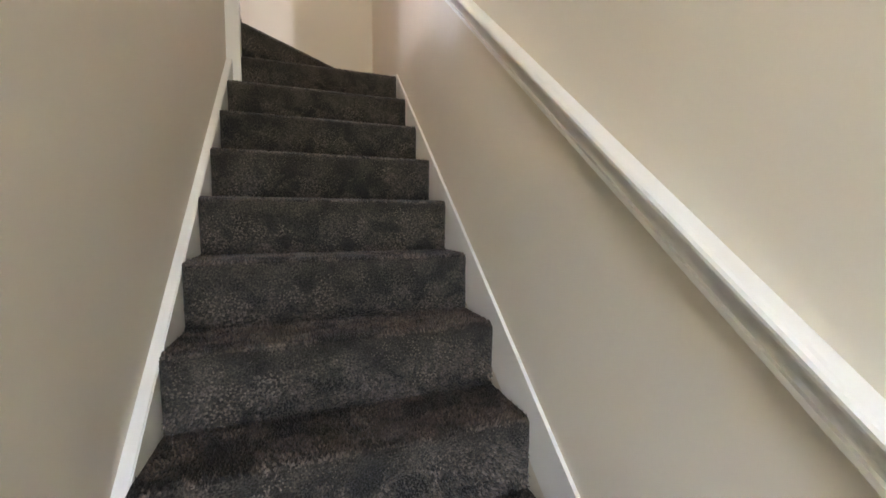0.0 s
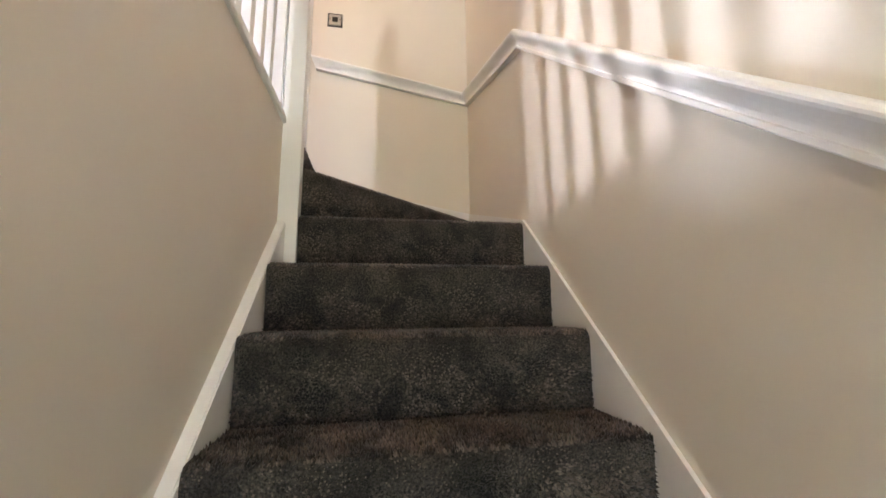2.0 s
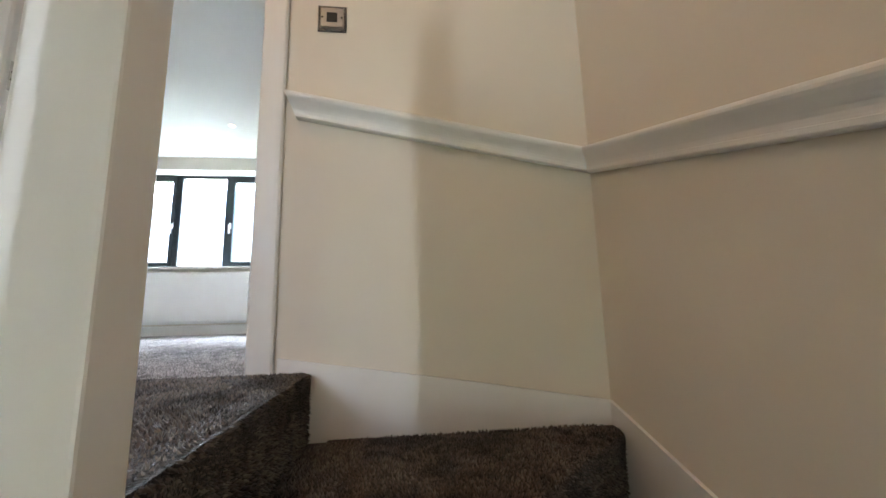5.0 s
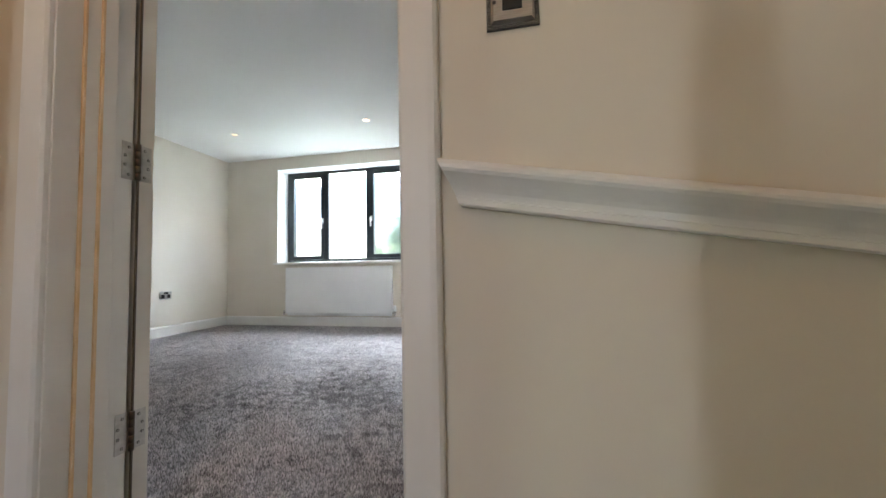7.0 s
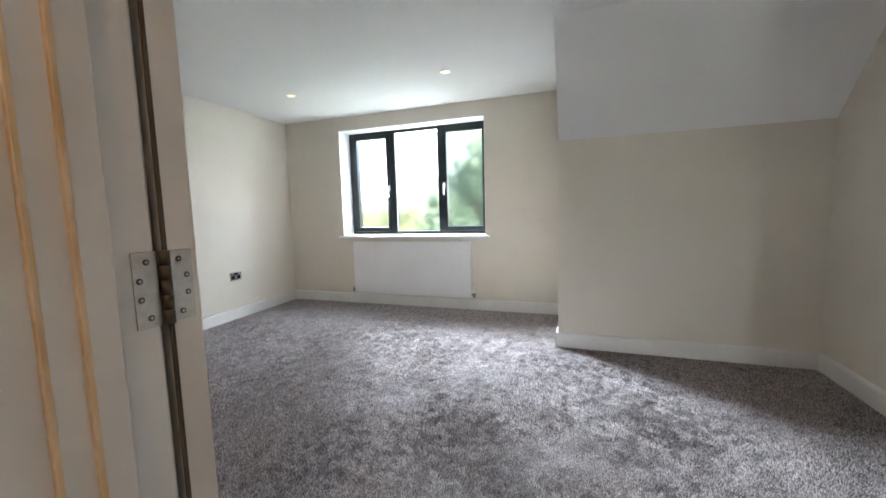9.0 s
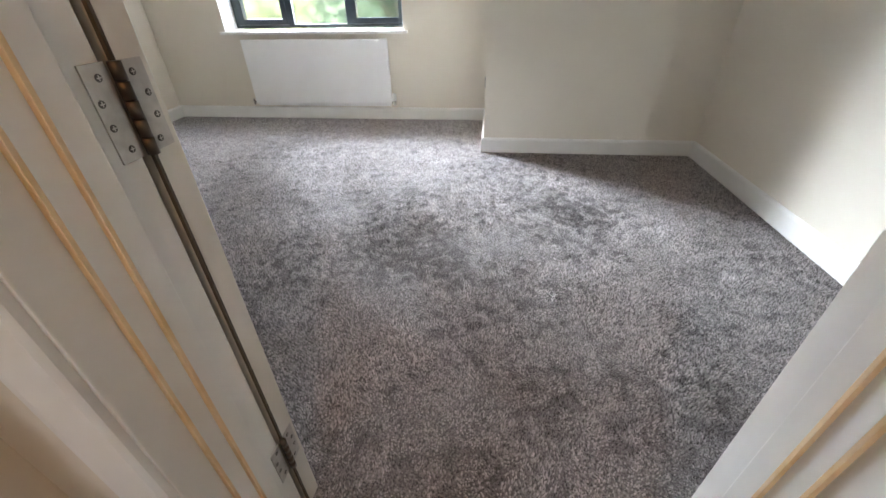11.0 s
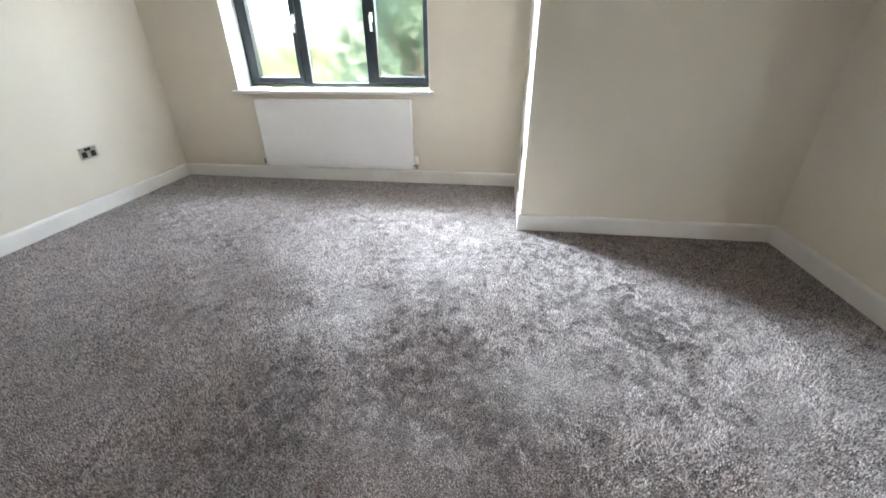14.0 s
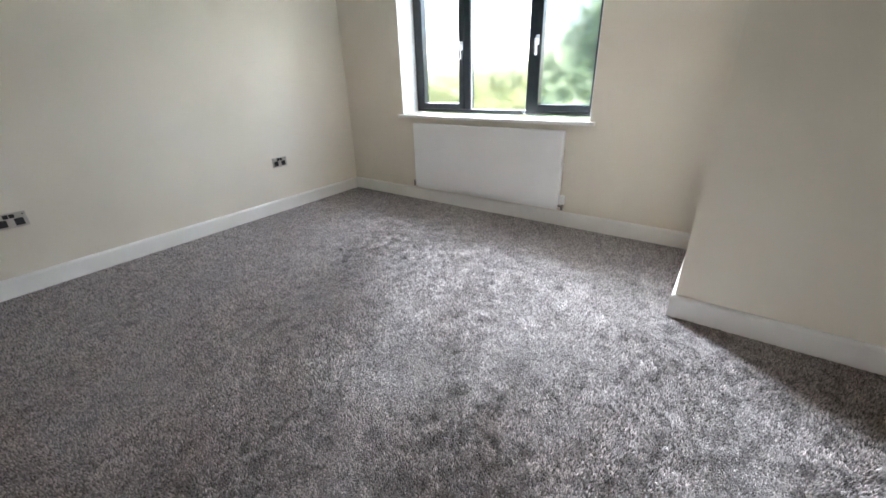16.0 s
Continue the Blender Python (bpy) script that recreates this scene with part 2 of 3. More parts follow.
structure("wall_hall_south", boxes((-1.9, -1.5, -5.1, -4.98, BOTTOM - 0.1, -0.25), (-0.5, 0.12, -5.1, -4.98, BOTTOM - 0.1, -0.25), (-1.5, -0.5, -5.1, -4.98, -0.3, -0.25)), CREAM, "cream painted entrance hall wall with open doorway", "wall")
structure("ceiling_landing", boxes((-2.75, 0.12, -4.5, 0, 2.4, 2.5)), CEIL, "plain white painted landing ceiling", "ceiling")
structure("ceiling_hall", boxes((X_LEFT, 0, -4.98, -3.9, -0.25, -0.02)), CEIL, "plain white painted hall ceiling", "ceiling")
structure("floor_hall", boxes((-1.9, 0.0, -5.1, W1_Y - 11 * GOING, BOTTOM - 0.1, BOTTOM)), CARPET_STAIR, "dark carpeted entrance hall floor", "floor")
structure("floor_landing", boxes((-2.63, X_LEFT - 0.06, -4.38, -0.80, -0.25, LANDING), (-2.63, STAIR_L - 0.012, -0.80, -0.001, -0.25, LANDING), (DOOR_L, DOOR_R, -0.001, 0.125, -0.25, LANDING - 0.02), bevel=0), CARPET_STAIR, "dark brown-grey carpeted landing floor", "floor")

# bedroom shell
def west_x(y):
    """The side wall runs slightly out of square."""
    return RX0 + 0.034 * (RY1 - y)


bm = boxes((RX0 - 0.12, RX0, WALL_B, RY1 + 0.35, -0.2, 2.5))
for v in bm.verts:
    v.co.x += west_x(v.co.y) - RX0
structure("wall_west", bm, CREAM, "cream painted bedroom side wall", "wall")
structure("wall_bedroom_east", boxes((RX1, RX1 + 0.12, WALL_B, KNEE_Y + 0.12, -0.2, 2.5)), CREAM, "cream painted bedroom side wall", "wall")
structure("wall_window", boxes((RX0, WX0, RY1, RY1 + 0.35, -0.2, 2.5), (WX1, KNEE_X + 0.1, RY1, RY1 + 0.35, -0.2, 2.5),
                               (WX0, WX1, RY1, RY1 + 0.35, -0.2, WZ0 - 0.02), (WX0, WX1, RY1, RY1 + 0.35, WZ1, 2.5)), CREAM, "cream painted dormer wall round the window", "wall")
structure("wall_cheek", boxes((KNEE_X, KNEE_X + 0.1, KNEE_Y + 0.1, RY1, -0.2, 2.5)), CREAM, "cream painted dormer cheek wall", "wall")
structure("wall_knee", boxes((KNEE_X, RX1, KNEE_Y, KNEE_Y + 0.1, -0.2, KNEE_Z)), CREAM, "cream painted knee wall under the sloping ceiling", "wall")
bm = bmesh.new()
prof = [(KNEE_Y, KNEE_Z), (KNEE_Y + 0.1, KNEE_Z), (KNEE_Y + 0.1, 2.5), (SLOPE_Y, 2.5), (SLOPE_Y, CEIL_Z)]
va = [bm.verts.new((KNEE_X, y, z)) for y, z in prof]
vb = [bm.verts.new((RX1, y, z)) for y, z in prof]
bm.faces.new(va), bm.faces.new(vb[::-1])
for i in range(5):
    bm.faces.new((va[i], vb[i], vb[(i + 1) % 5], va[(i + 1) % 5]))
bmesh.ops.recalc_face_normals(bm, faces=bm.faces)
structure("ceiling_slope", bm, CEIL, "white painted sloping ceiling above the knee wall", "ceiling")
structure("ceiling_bedroom", boxes((RX0, KNEE_X, WALL_B, RY1, CEIL_Z, 2.4), (KNEE_X, RX1, WALL_B, SLOPE_Y, CEIL_Z, 2.4)), CEIL, "white painted flat bedroom ceiling", "ceiling")


def carpet_sheet(name, x0, x1, y0, y1, step, label):
    nx, ny = int((x1 - x0) / step), int((y1 - y0) / step)
    verts = []
    for j in range(ny + 1):
        for i in range(nx + 1):
            x, y = x0 + (x1 - x0) * i / nx, y0 + (y1 - y0) * j / ny
            z = 0.004 * noise.noise((x * 3.1, y * 3.1, 0.3)) + 0.001 * noise.noise((x * 14, y * 14, 4.0)) - 0.004
            verts.append((x, y, z))
    faces = [(j * (nx + 1) + i, j * (nx + 1) + i + 1, (j + 1) * (nx + 1) + i + 1, (j + 1) * (nx + 1) + i) for j in range(ny) for i in range(nx)]
    me = bpy.data.meshes.new(name)
    me.from_pydata(verts, [], faces)
    me.polygons.foreach_set("use_smooth", [True] * len(faces))
    me.materials.append(CARPET_ROOM)
    return tagged(new(name, me), label, "carpet", kind="structure")


carpet_sheet("floor_bedroom", RX0, RX1, 0.150, RY1, 0.025, "grey speckled deep-pile bedroom carpet with trodden patches")
structure("subfloor", boxes((RX0 + 0.01, RX1 - 0.01, 0.05, RY1 - 0.01, -0.2, -0.02)), DARKGAP, "dark subfloor under the bedroom carpet", "floor")
structure("threshold_strip", boxes((DOOR_L, DOOR_R, 0.125, 0.170, -0.03, 0.006)), DARKGAP, "dark carpet joint at the bedroom doorway", "trim")


structure("roof_deck", boxes((-5.2, 0.5, -5.2, RY1 + 0.36, 2.501, 2.6)), CEIL, "plain deck closing the roof above the rooms", "roof")


# ---- stairs: carpeted treads ----
def tread_profile(depth, drop):
    """Side view of one carpeted step: (distance behind the nosing, height under the tread)."""
    pts = [(0.010, -drop), (0.003, -0.06)]
    for k in range(8):
        a = radians(-10 + 100 * k / 7)
        pts.append((0.022 - 0.022 * math.cos(a), -0.024 + 0.024 * math.sin(a)))
    pts += [(depth, 0.0), (depth, -drop)]
    return pts


staircase = tagged(base("staircase", -0.43, W1_Y, BOTTOM), "straight staircase turning through winders, in dark brown-grey carpet", "staircase")


def local(bm, parent):
    bmesh.ops.translate(bm, verts=bm.verts, vec=-Vector(parent.location))
    return bm


def rough_edge(bm, amount=0.003):
    for v in bm.verts:
        c = v.co
        v.co = c + Vector((0, noise.noise(c * 22), noise.noise(c * 22 + Vector((5, 1, 9))))) * amount
    return bm


def straight_step(y, z, depth):
    n = 24
    rings = []
    for i in range(n + 1):
        x = STAIR_L + (STAIR_R - STAIR_L) * i / n
        rings.append(lambda u, v, x=x: (x, y + u, z + v))
    return rough_edge(sweep(tread_profile(depth, RISE + 0.03), rings))


for k in range(1, 12):
    part("step", local(straight_step(W1_Y - k * GOING, W1_Z - k * RISE, GOING + 0.03), staircase), CARPET_STAIR, staircase, smooth=True)


def winder(a, b, far_a, far_b, z, drop):
    """A step whose nosing runs from a to b and whose tread reaches far_a to far_b."""
    a, b, far_a, far_b = Vector(a), Vector(b), Vector(far_a), Vector(far_b)
    along = (b - a).normalized()
    into = Vector((-along.y, along.x))
    n, prof = 30, tread_profile(1.0, drop)
    rings = []
    for i in range(n + 1):
        t = i / n
        p, q = a.lerp(b, t), far_a.lerp(far_b, t)

        def ring(u, v, p=p, q=q):
            w = q if u > 0.9 else p + into * u
            return (w.x, w.y, z + v)
        rings.append(ring)
    return rough_edge(sweep(prof, rings))


part("winder_step", local(winder((-0.806, W1_Y), (STAIR_R, W1_Y), (-0.806, W1_Y + 0.1), (STAIR_R, -0.005), W1_Z, RISE + 0.03), staircase), CARPET_STAIR, staircase, smooth=True)
part("winder_step", local(winder((-0.815, -0.81), (STAIR_R, -0.075), (-0.86, -0.70), (-0.80, -0.012), W2_Z, RISE + 0.03), staircase), CARPET_STAIR, staircase, smooth=True)
# corner fill of the second winder, flush under its tread
bm = bmesh.new()
vs = [bm.verts.new(p) for p in ((STAIR_R, -0.055, W2_Z - 0.004), (STAIR_R, -0.01, W2_Z - 0.004), (-0.86, -0.01, W2_Z - 0.004), (-0.86, -0.72, W2_Z - 0.004))]
bm.faces.new(vs)
bmesh.ops.extrude_face_region(bm, geom=list(bm.faces))
for v in vs:
    v.co.z -= 0.05
bmesh.ops.recalc_face_normals(bm, faces=bm.faces)
part("winder_step", local(bm, staircase), CARPET_STAIR, staircase)
# top nosing onto the landing
n = 20
rings = []
for i in range(n + 1):
    y = -0.80 + 0.79 * i / n
    rings.append(lambda u, v, y=y: (-0.848 - u, y, LANDING + 0.002 + v))
part("top_step", local(rough_edge(sweep(tread_profile(0.06, 0.2), rings), 0.002), staircase), CARPET_STAIR, staircase, smooth=True)


# ---- strings and skirtings of the stairs ----
def slab(pts, lo, hi, axis, bevel=0.004):
    """A flat board: outline pts in the plane across axis, from lo to hi."""
    bm = bmesh.new()
    put = (lambda a, p: (a, p[0], p[1])) if axis == "x" else (lambda a, p: (p[0], a, p[1]))
    A = [bm.verts.new(put(lo, p)) for p in pts]
    B = [bm.verts.new(put(hi, p)) for p in pts]
    bm.faces.new(A), bm.faces.new(B[::-1])
    for i in range(len(pts)):
        bm.faces.new((A[i], B[i], B[(i + 1) % len(pts)], A[(i + 1) % len(pts)]))
    bmesh.ops.recalc_face_normals(bm, faces=bm.faces)
    if bevel:
        bmesh.ops.bevel(bm, geom=list(bm.edges), offset=bevel, segments=2, affect="EDGES")
    return bm


yb = W1_Y - 11 * GOING
structure("string_east", slab([(yb, -0.303 - 0.885 * (W1_Y - yb)), (-0.835, -0.303), (-0.012, -0.066), (-0.012, -0.42), (W1_Y, W1_Z - 0.3), (yb, BOTTOM)], -0.0105, -0.0005, "x", 0), WHITE, "white painted stair string along the wall", "trim")
structure("string_west", slab([(yb, -0.338 - 0.94 * (-0.85 - yb)), (-0.85, -0.338), (-0.85, W1_Z - 0.4), (yb, BOTTOM - 0.05)], X_LEFT - 0.012, STAIR_L - 0.001, "x", 0.003), WHITE, "white painted stair string along the low wall", "trim")
structure("skirting_back", slab([(-0.0005, -0.066), (-0.42, 0.006), (-0.938, 0.086), (-0.938, -0.1), (-0.855, -0.22), (-0.0005, -0.3)], -0.016, -0.0005, "y", 0), WHITE, "white painted skirting stepping up the winders", "trim")
structure("skirting_landing", slab([(-2.62, LANDING + 0.12), (-1.925, LANDING + 0.12), (-1.925, LANDING), (-2.62, LANDING)], -0.02, -0.001, "y"), WHITE, "white painted landing skirting", "trim")

# ---- dado rail ----
DADO = [(0.0, 0.048), (0.020, 0.050), (0.030, 0.0495), (0.037, 0.047), (0.042, 0.042), (0.0445, 0.035), (0.044, 0.028), (0.041, 0.020), (0.036, 0.012), (0.030, 0.003), (0.025, -0.006), (0.021, -0.015), (0.019, -0.023), (0.018, -0.029), (0.023, -0.032), (0.023, -0.044), (0.020, -0.048), (0.0, -0.048)]
KINK = (-0.888, 0.410)
CORNER_Z, END_X, END_Z = 0.664, -0.925, 0.818
low_y = -3.6
low_z = KINK[1] + (low_y - KINK[0]) * 0.894
structure("dado_rail", sweep(DADO, [
    lambda u, v: (-u, low_y, low_z + v * 0.80),
    lambda u, v: (-u, KINK[0] - 0.12 * v, KINK[1] + v * 0.78),
    lambda u, v: (-u, -u, CORNER_Z + v * 0.78),
    lambda u, v: (END_X - 0.018 + 0.032 * (0.048 - v) / 0.096 - 0.1 * u, -u, END_Z + v * 0.82)]), WHITE, "white moulded dado rail following the stairs", "trim", smooth=False)


# ---- door frame and door ----
frame_1 = tagged(base("door_frame", DOOR_L, 0, 0), "white painted door lining and architraves of the bedroom doorway", "door frame", kind="structure")


def at_frame(bm):
    return local(bm, frame_1)


part("lining", at_frame(boxes((DOOR_L - 0.03, DOOR_L, 0, WALL_B + 0.008, 0.0, DOOR_H), bevel=0.002)), LINING, frame_1)
part("lining", at_frame(boxes((DOOR_R, DOOR_R + 0.03, 0, WALL_B + 0.008, 0.0, DOOR_H), bevel=0.002)), LINING, frame_1)
part("lining", at_frame(boxes((DOOR_L - 0.03, DOOR_R + 0.03, 0, WALL_B + 0.008, DOOR_H, DOOR_H + 0.03), bevel=0.002)), LINING, frame_1)
for xa, s in ((DOOR_L, 1), (DOOR_R, -1)):
    part("door_stop", at_frame(boxes((xa, xa + s * 0.007, 0.058, 0.131, 0.0, DOOR_H), (xa + s * 0.007, xa + s * 0.013, 0.094, 0.129, 0.0, DOOR_H - 0.002), bevel=0.002)), LINING, frame_1)
    # orange strips paint the warm light caught by the edges facing the landing
    part("stop_edge", at_frame(boxes((xa, xa + s * 0.008, 0.0545, 0.0605, 0.0, DOOR_H - 0.003), bevel=0.0008)), WARMLIT_EDGE, frame_1, "stop edge with warm lamp light painted as a line")
    part("stop_edge", at_frame(boxes((xa + s * 0.006, xa + s * 0.014, 0.0900, 0.0960, 0.0, DOOR_H - 0.003), bevel=0.0008)), WARMLIT_EDGE, frame_1, "stop edge with warm lamp light painted as a line")
part("door_stop", at_frame(boxes((DOOR_L, DOOR_R, 0.058, 0.131, DOOR_H - 0.012, DOOR_H), bevel=0.002)), LINING, frame_1)
ARCH = [(0, 0), (0, 0.010), (0.006, 0.016), (0.030, 0.018), (0.055, 0.019), (0.066, 0.018), (0.071, 0.013), (0.072, 0)]


def architrave(side, face_y, sign):
    """One upright moulding: side -1 stands on the hinge side."""
    x0 = DOOR_L - 0.004 if side < 0 else DOOR_R + 0.004
    s = -1 if side < 0 else 1
    bot = LANDING if sign < 0 else 0.0
    return sweep(ARCH, [lambda u, v: (x0 + s * u, face_y + sign * v, bot), lambda u, v: (x0 + s * u, face_y + sign * v, DOOR_H + 0.004 + u)])


def head_architrave(face_y, sign):
    return sweep(ARCH, [lambda u, v: (DOOR_L - 0.004 - u, face_y + sign * v, DOOR_H + 0.004 + u), lambda u, v: (DOOR_R + 0.004 + u, face_y + sign * v, DOOR_H + 0.004 + u)])


for face_y, sign in ((-0.0005, -1), (WALL_B + 0.0005, 1)):
    part("architrave", at_frame(architrave(-1, face_y, sign)), WHITE, frame_1)
    part("architrave", at_frame(architrave(1, face_y, sign)), WHITE, frame_1)
    part("architrave", at_frame(head_architrave(face_y, sign)), WHITE, frame_1)

PIN = (DOOR_L + 0.003, WALL_B + 0.0165)
door = tagged(base("door_1", PIN[0], PIN[1], 0), "white painted bedroom door swung fully open on steel hinges", "door", kind="structure")
door.rotation_euler = (0, 0, radians(-3))
part("door_leaf", boxes((-0.80, 0.0, 0.008, 0.050, 0.012, 2.0), bevel=0.002), DOORPAINT, door)
# thin strip that paints the shade between door edge and lining
part("edge_shade_strip", boxes((-0.004, 0.0012, 0.004, 0.0085, 0.012, 2.0)), GAPBROWN, door, "dark shadow gap strip")


def hinge(z):
    h = part("hinge", boxes((DOOR_L - 0.001, DOOR_L + 0.0022, WALL_B - 0.0205, WALL_B + 0.011, z - 0.051, z + 0.051), bevel=0.0006), HINGE, None)
    h.name = "hinge"
    tagged(h, "satin steel butt hinge with dark screws, joining door and frame", "hinge", group="door hinges")
    part("door_plate", boxes((PIN[0] - 0.002, PIN[0] + 0.0022, PIN[1] + 0.011, PIN[1] + 0.042, z - 0.05, z + 0.05), bevel=0.0006), HINGE, h)
    for k in range(5):
        z0 = z - 0.051 + 0.0204 * k
        part("knuckle", cyl_into(bmesh.new(), (PIN[0] + 0.005, PIN[1] + 0.001, z0 + 0.0006), (PIN[0] + 0.005, PIN[1] + 0.001, z0 + 0.0198), 0.0068), BRONZE, h, "dark bronze knuckle", smooth=True)
    for k, dz in enumerate((0.037, 0.013, -0.012, -0.038)):
        off = 0.006 if k in (1, 2) else -0.004
        for yy in (WALL_B - 0.007 - off, PIN[1] + 0.026 + off):
            sc = cyl_into(bmesh.new(), (DOOR_L + 0.001, yy, z + dz), (DOOR_L + 0.0062 if yy > WALL_B + 0.01 else DOOR_L + 0.003, yy, z + dz), 0.0046, 0.0040, 14)
            part("screw", sc, SCREW, h, "dark countersunk screw")
            xx = DOOR_L + 0.0064 if yy > WALL_B + 0.01 else DOOR_L + 0.0032
            part("screw_slot", boxes((xx - 0.0004, xx + 0.0002, yy - 0.0028, yy + 0.0028, z + dz - 0.0006, z + dz + 0.0006), (xx - 0.0004, xx + 0.0002, yy - 0.0006, yy + 0.0006, z + dz - 0.0028, z + dz + 0.0028)), HINGE, h)


for hz in (0.262, 0.983, 1.78):
    hinge(hz)

# ---- skirtings of the bedroom ----
SKIRT = [(0, 0), (0.018, 0), (0.018, 0.098), (0.015, 0.108), (0.008, 0.115), (0, 0.116)]


def skirting(name, p, q, inward):
    p, q, i = Vector(p), Vector(q), Vector(inward)
    return structure(name, sweep(SKIRT, [lambda u, v: (p.x + i.x * u, p.y + i.y * u, v), lambda u, v: (q.x + i.x * u, q.y + i.y * u, v)]), WHITE, "white painted skirting board above the carpet", "skirting")


skirting("skirting_west", (west_x(WALL_B), WALL_B), (west_x(RY1), RY1), (1, 0))
skirting("skirting_window", (RX0, RY1), (KNEE_X, RY1), (0, -1))
skirting("skirting_cheek", (KNEE_X, KNEE_Y + 0.0005), (KNEE_X, RY1), (-1, 0))
skirting("skirting_knee", (KNEE_X - 0.018, KNEE_Y), (RX1, KNEE_Y), (0, -1))
skirting("skirting_east", (RX1, KNEE_Y), (RX1, WALL_B), (-1, 0))
skirting("skirting_door_east", (DOOR_R + 0.08, WALL_B), (RX1, WALL_B), (0, 1))
skirting("skirting_door_west", (RX0, WALL_B), (DOOR_L - 0.08, WALL_B), (0, 1))

# ---- window ----
window = tagged(base("window_1", (WX0 + WX1) / 2, WIN_Y, WZ0), "three-light window with dark grey frames and clear panes", "window", kind="structure")


def at_win(bm):
    return local(bm, window)


FZ0, FZ1 = WZ0 + 0.012, WZ1
M1, M2 = (-3.465, -3.393), (-2.850, -2.775)
for nm, b in (("frame_jamb", (WX0, WX0 + 0.035, WIN_Y, WIN_Y + 0.07, FZ0, FZ1)), ("frame_jamb", (WX1 - 0.035, WX1, WIN_Y, WIN_Y + 0.07, FZ0, FZ1)),
              ("frame_head", (WX0 + 0.035, WX1 - 0.035, WIN_Y, WIN_Y + 0.07, FZ1 - 0.035, FZ1)), ("frame_cill", (WX0 + 0.035, WX1 - 0.035, WIN_Y, WIN_Y + 0.07, FZ0, FZ0 + 0.028)),
              ("mullion", (M1[0] + 0.014, M1[1], WIN_Y, WIN_Y + 0.07, FZ0 + 0.028, FZ1 - 0.035)), ("mullion", (M2[0], M2[1] - 0.014, WIN_Y, WIN_Y + 0.07, FZ0 + 0.028, FZ1 - 0.035))):
    part(nm, at_win(boxes(b, bevel=0.004)), ANTHRACITE, window)


def sash(x0, x1, wl=0.050):
    z0, z1, w, y0 = FZ0 + 0.03, FZ1 - 0.037, 0.050, WIN_Y - 0.014
    s = part("sash", at_win(boxes((x0, x0 + wl, y0, y0 + 0.07, z0, z1), (x1 - w, x1, y0, y0 + 0.07, z0, z1), (x0 + wl, x1 - w, y0, y0 + 0.07, z0, z0 + w), (x0 + wl, x1 - w, y0, y0 + 0.07, z1 - w, z1), bevel=0.005)), ANTHRACITE, window, "dark opening casement")
    return s


def pane(x0, x1, z0, z1):
    p = part("pane", at_win(boxes((x0, x1, WIN_Y + 0.03, WIN_Y + 0.034, z0, z1))), GLASS, window, "clear glass pane")
    p.visible_shadow = False


def bead(x0, x1, z0, z1):
    w, y0 = 0.006, WIN_Y + 0.018
    part("glazing_bead", at_win(boxes((x0, x0 + w, y0, y0 + 0.012, z0, z1), (x1 - w, x1, y0, y0 + 0.012, z0, z1), (x0 + w, x1 - w, y0, y0 + 0.012, z0, z0 + w), (x0 + w, x1 - w, y0, y0 + 0.012, z1 - w, z1))), PLASTIC, window, "pale spacer round the glass")


sash(WX0 + 0.03, M1[0] + 0.016, 0.078)
sash(M2[1] - 0.016, WX1 - 0.03)
for a, b, zz0, zz1 in ((WX0 + 0.100, M1[0] - 0.026, FZ0 + 0.072, FZ1 - 0.079), (M1[1], M2[0], FZ0 + 0.028, FZ1 - 0.035), (M2[1] + 0.026, WX1 - 0.072, FZ0 + 0.072, FZ1 - 0.079)):
    pane(a, b, zz0, zz1)
    bead(a, b, zz0, zz1)


def window_handle(x):
    y = WIN_Y - 0.014
    h = tagged(base("window_handle", x, y, 1.36), "white cranked window handle on a dark casement", "handle", group="window handles")
    part("back_plate", boxes((-0.014, 0.014, -0.010, 0.0, -0.035, 0.035), bevel=0.004), PLASTIC, h)
    part("spindle", cyl_into(bmesh.new(), (0, -0.008, 0), (0, -0.035, 0), 0.010), PLASTIC, h)
    bm = boxes((-0.010, 0.010, -0.048, -0.030, -0.105, 0.012), bevel=0.006)
    for v in bm.verts:
        if v.co.z < -0.05:
            v.co.y += 0.010
    part("lever", bm, PLASTIC, h)


window_handle(M1[0] - 0.003)
window_handle(M2[1] + 0.003)
structure("window_sill", boxes((WX0 - 0.035, WX1 + 0.04, RY1 - 0.04, RY1 - 0.001, WZ0 - 0.025, WZ0), (WX0 + 0.002, WX1 - 0.002, RY1 - 0.001, WIN_Y + 0.02, WZ0 - 0.019, WZ0 + 0.004), bevel=0.004), WHITE, "white painted window board with rounded front edge", "window sill")
structure("window_reveal", boxes((WX0 + 0.0005, WX0 + 0.006, RY1 + 0.001, WIN_Y, WZ0 + 0.004, WZ1 - 0.006), (WX1 - 0.006, WX1 - 0.0005, RY1 + 0.001, WIN_Y, WZ0 + 0.004, WZ1 - 0.006), (WX0, WX1, RY1 + 0.001, WIN_Y, WZ1 - 0.006, WZ1 - 0.0005)), CEIL, "white painted window reveal", "trim")

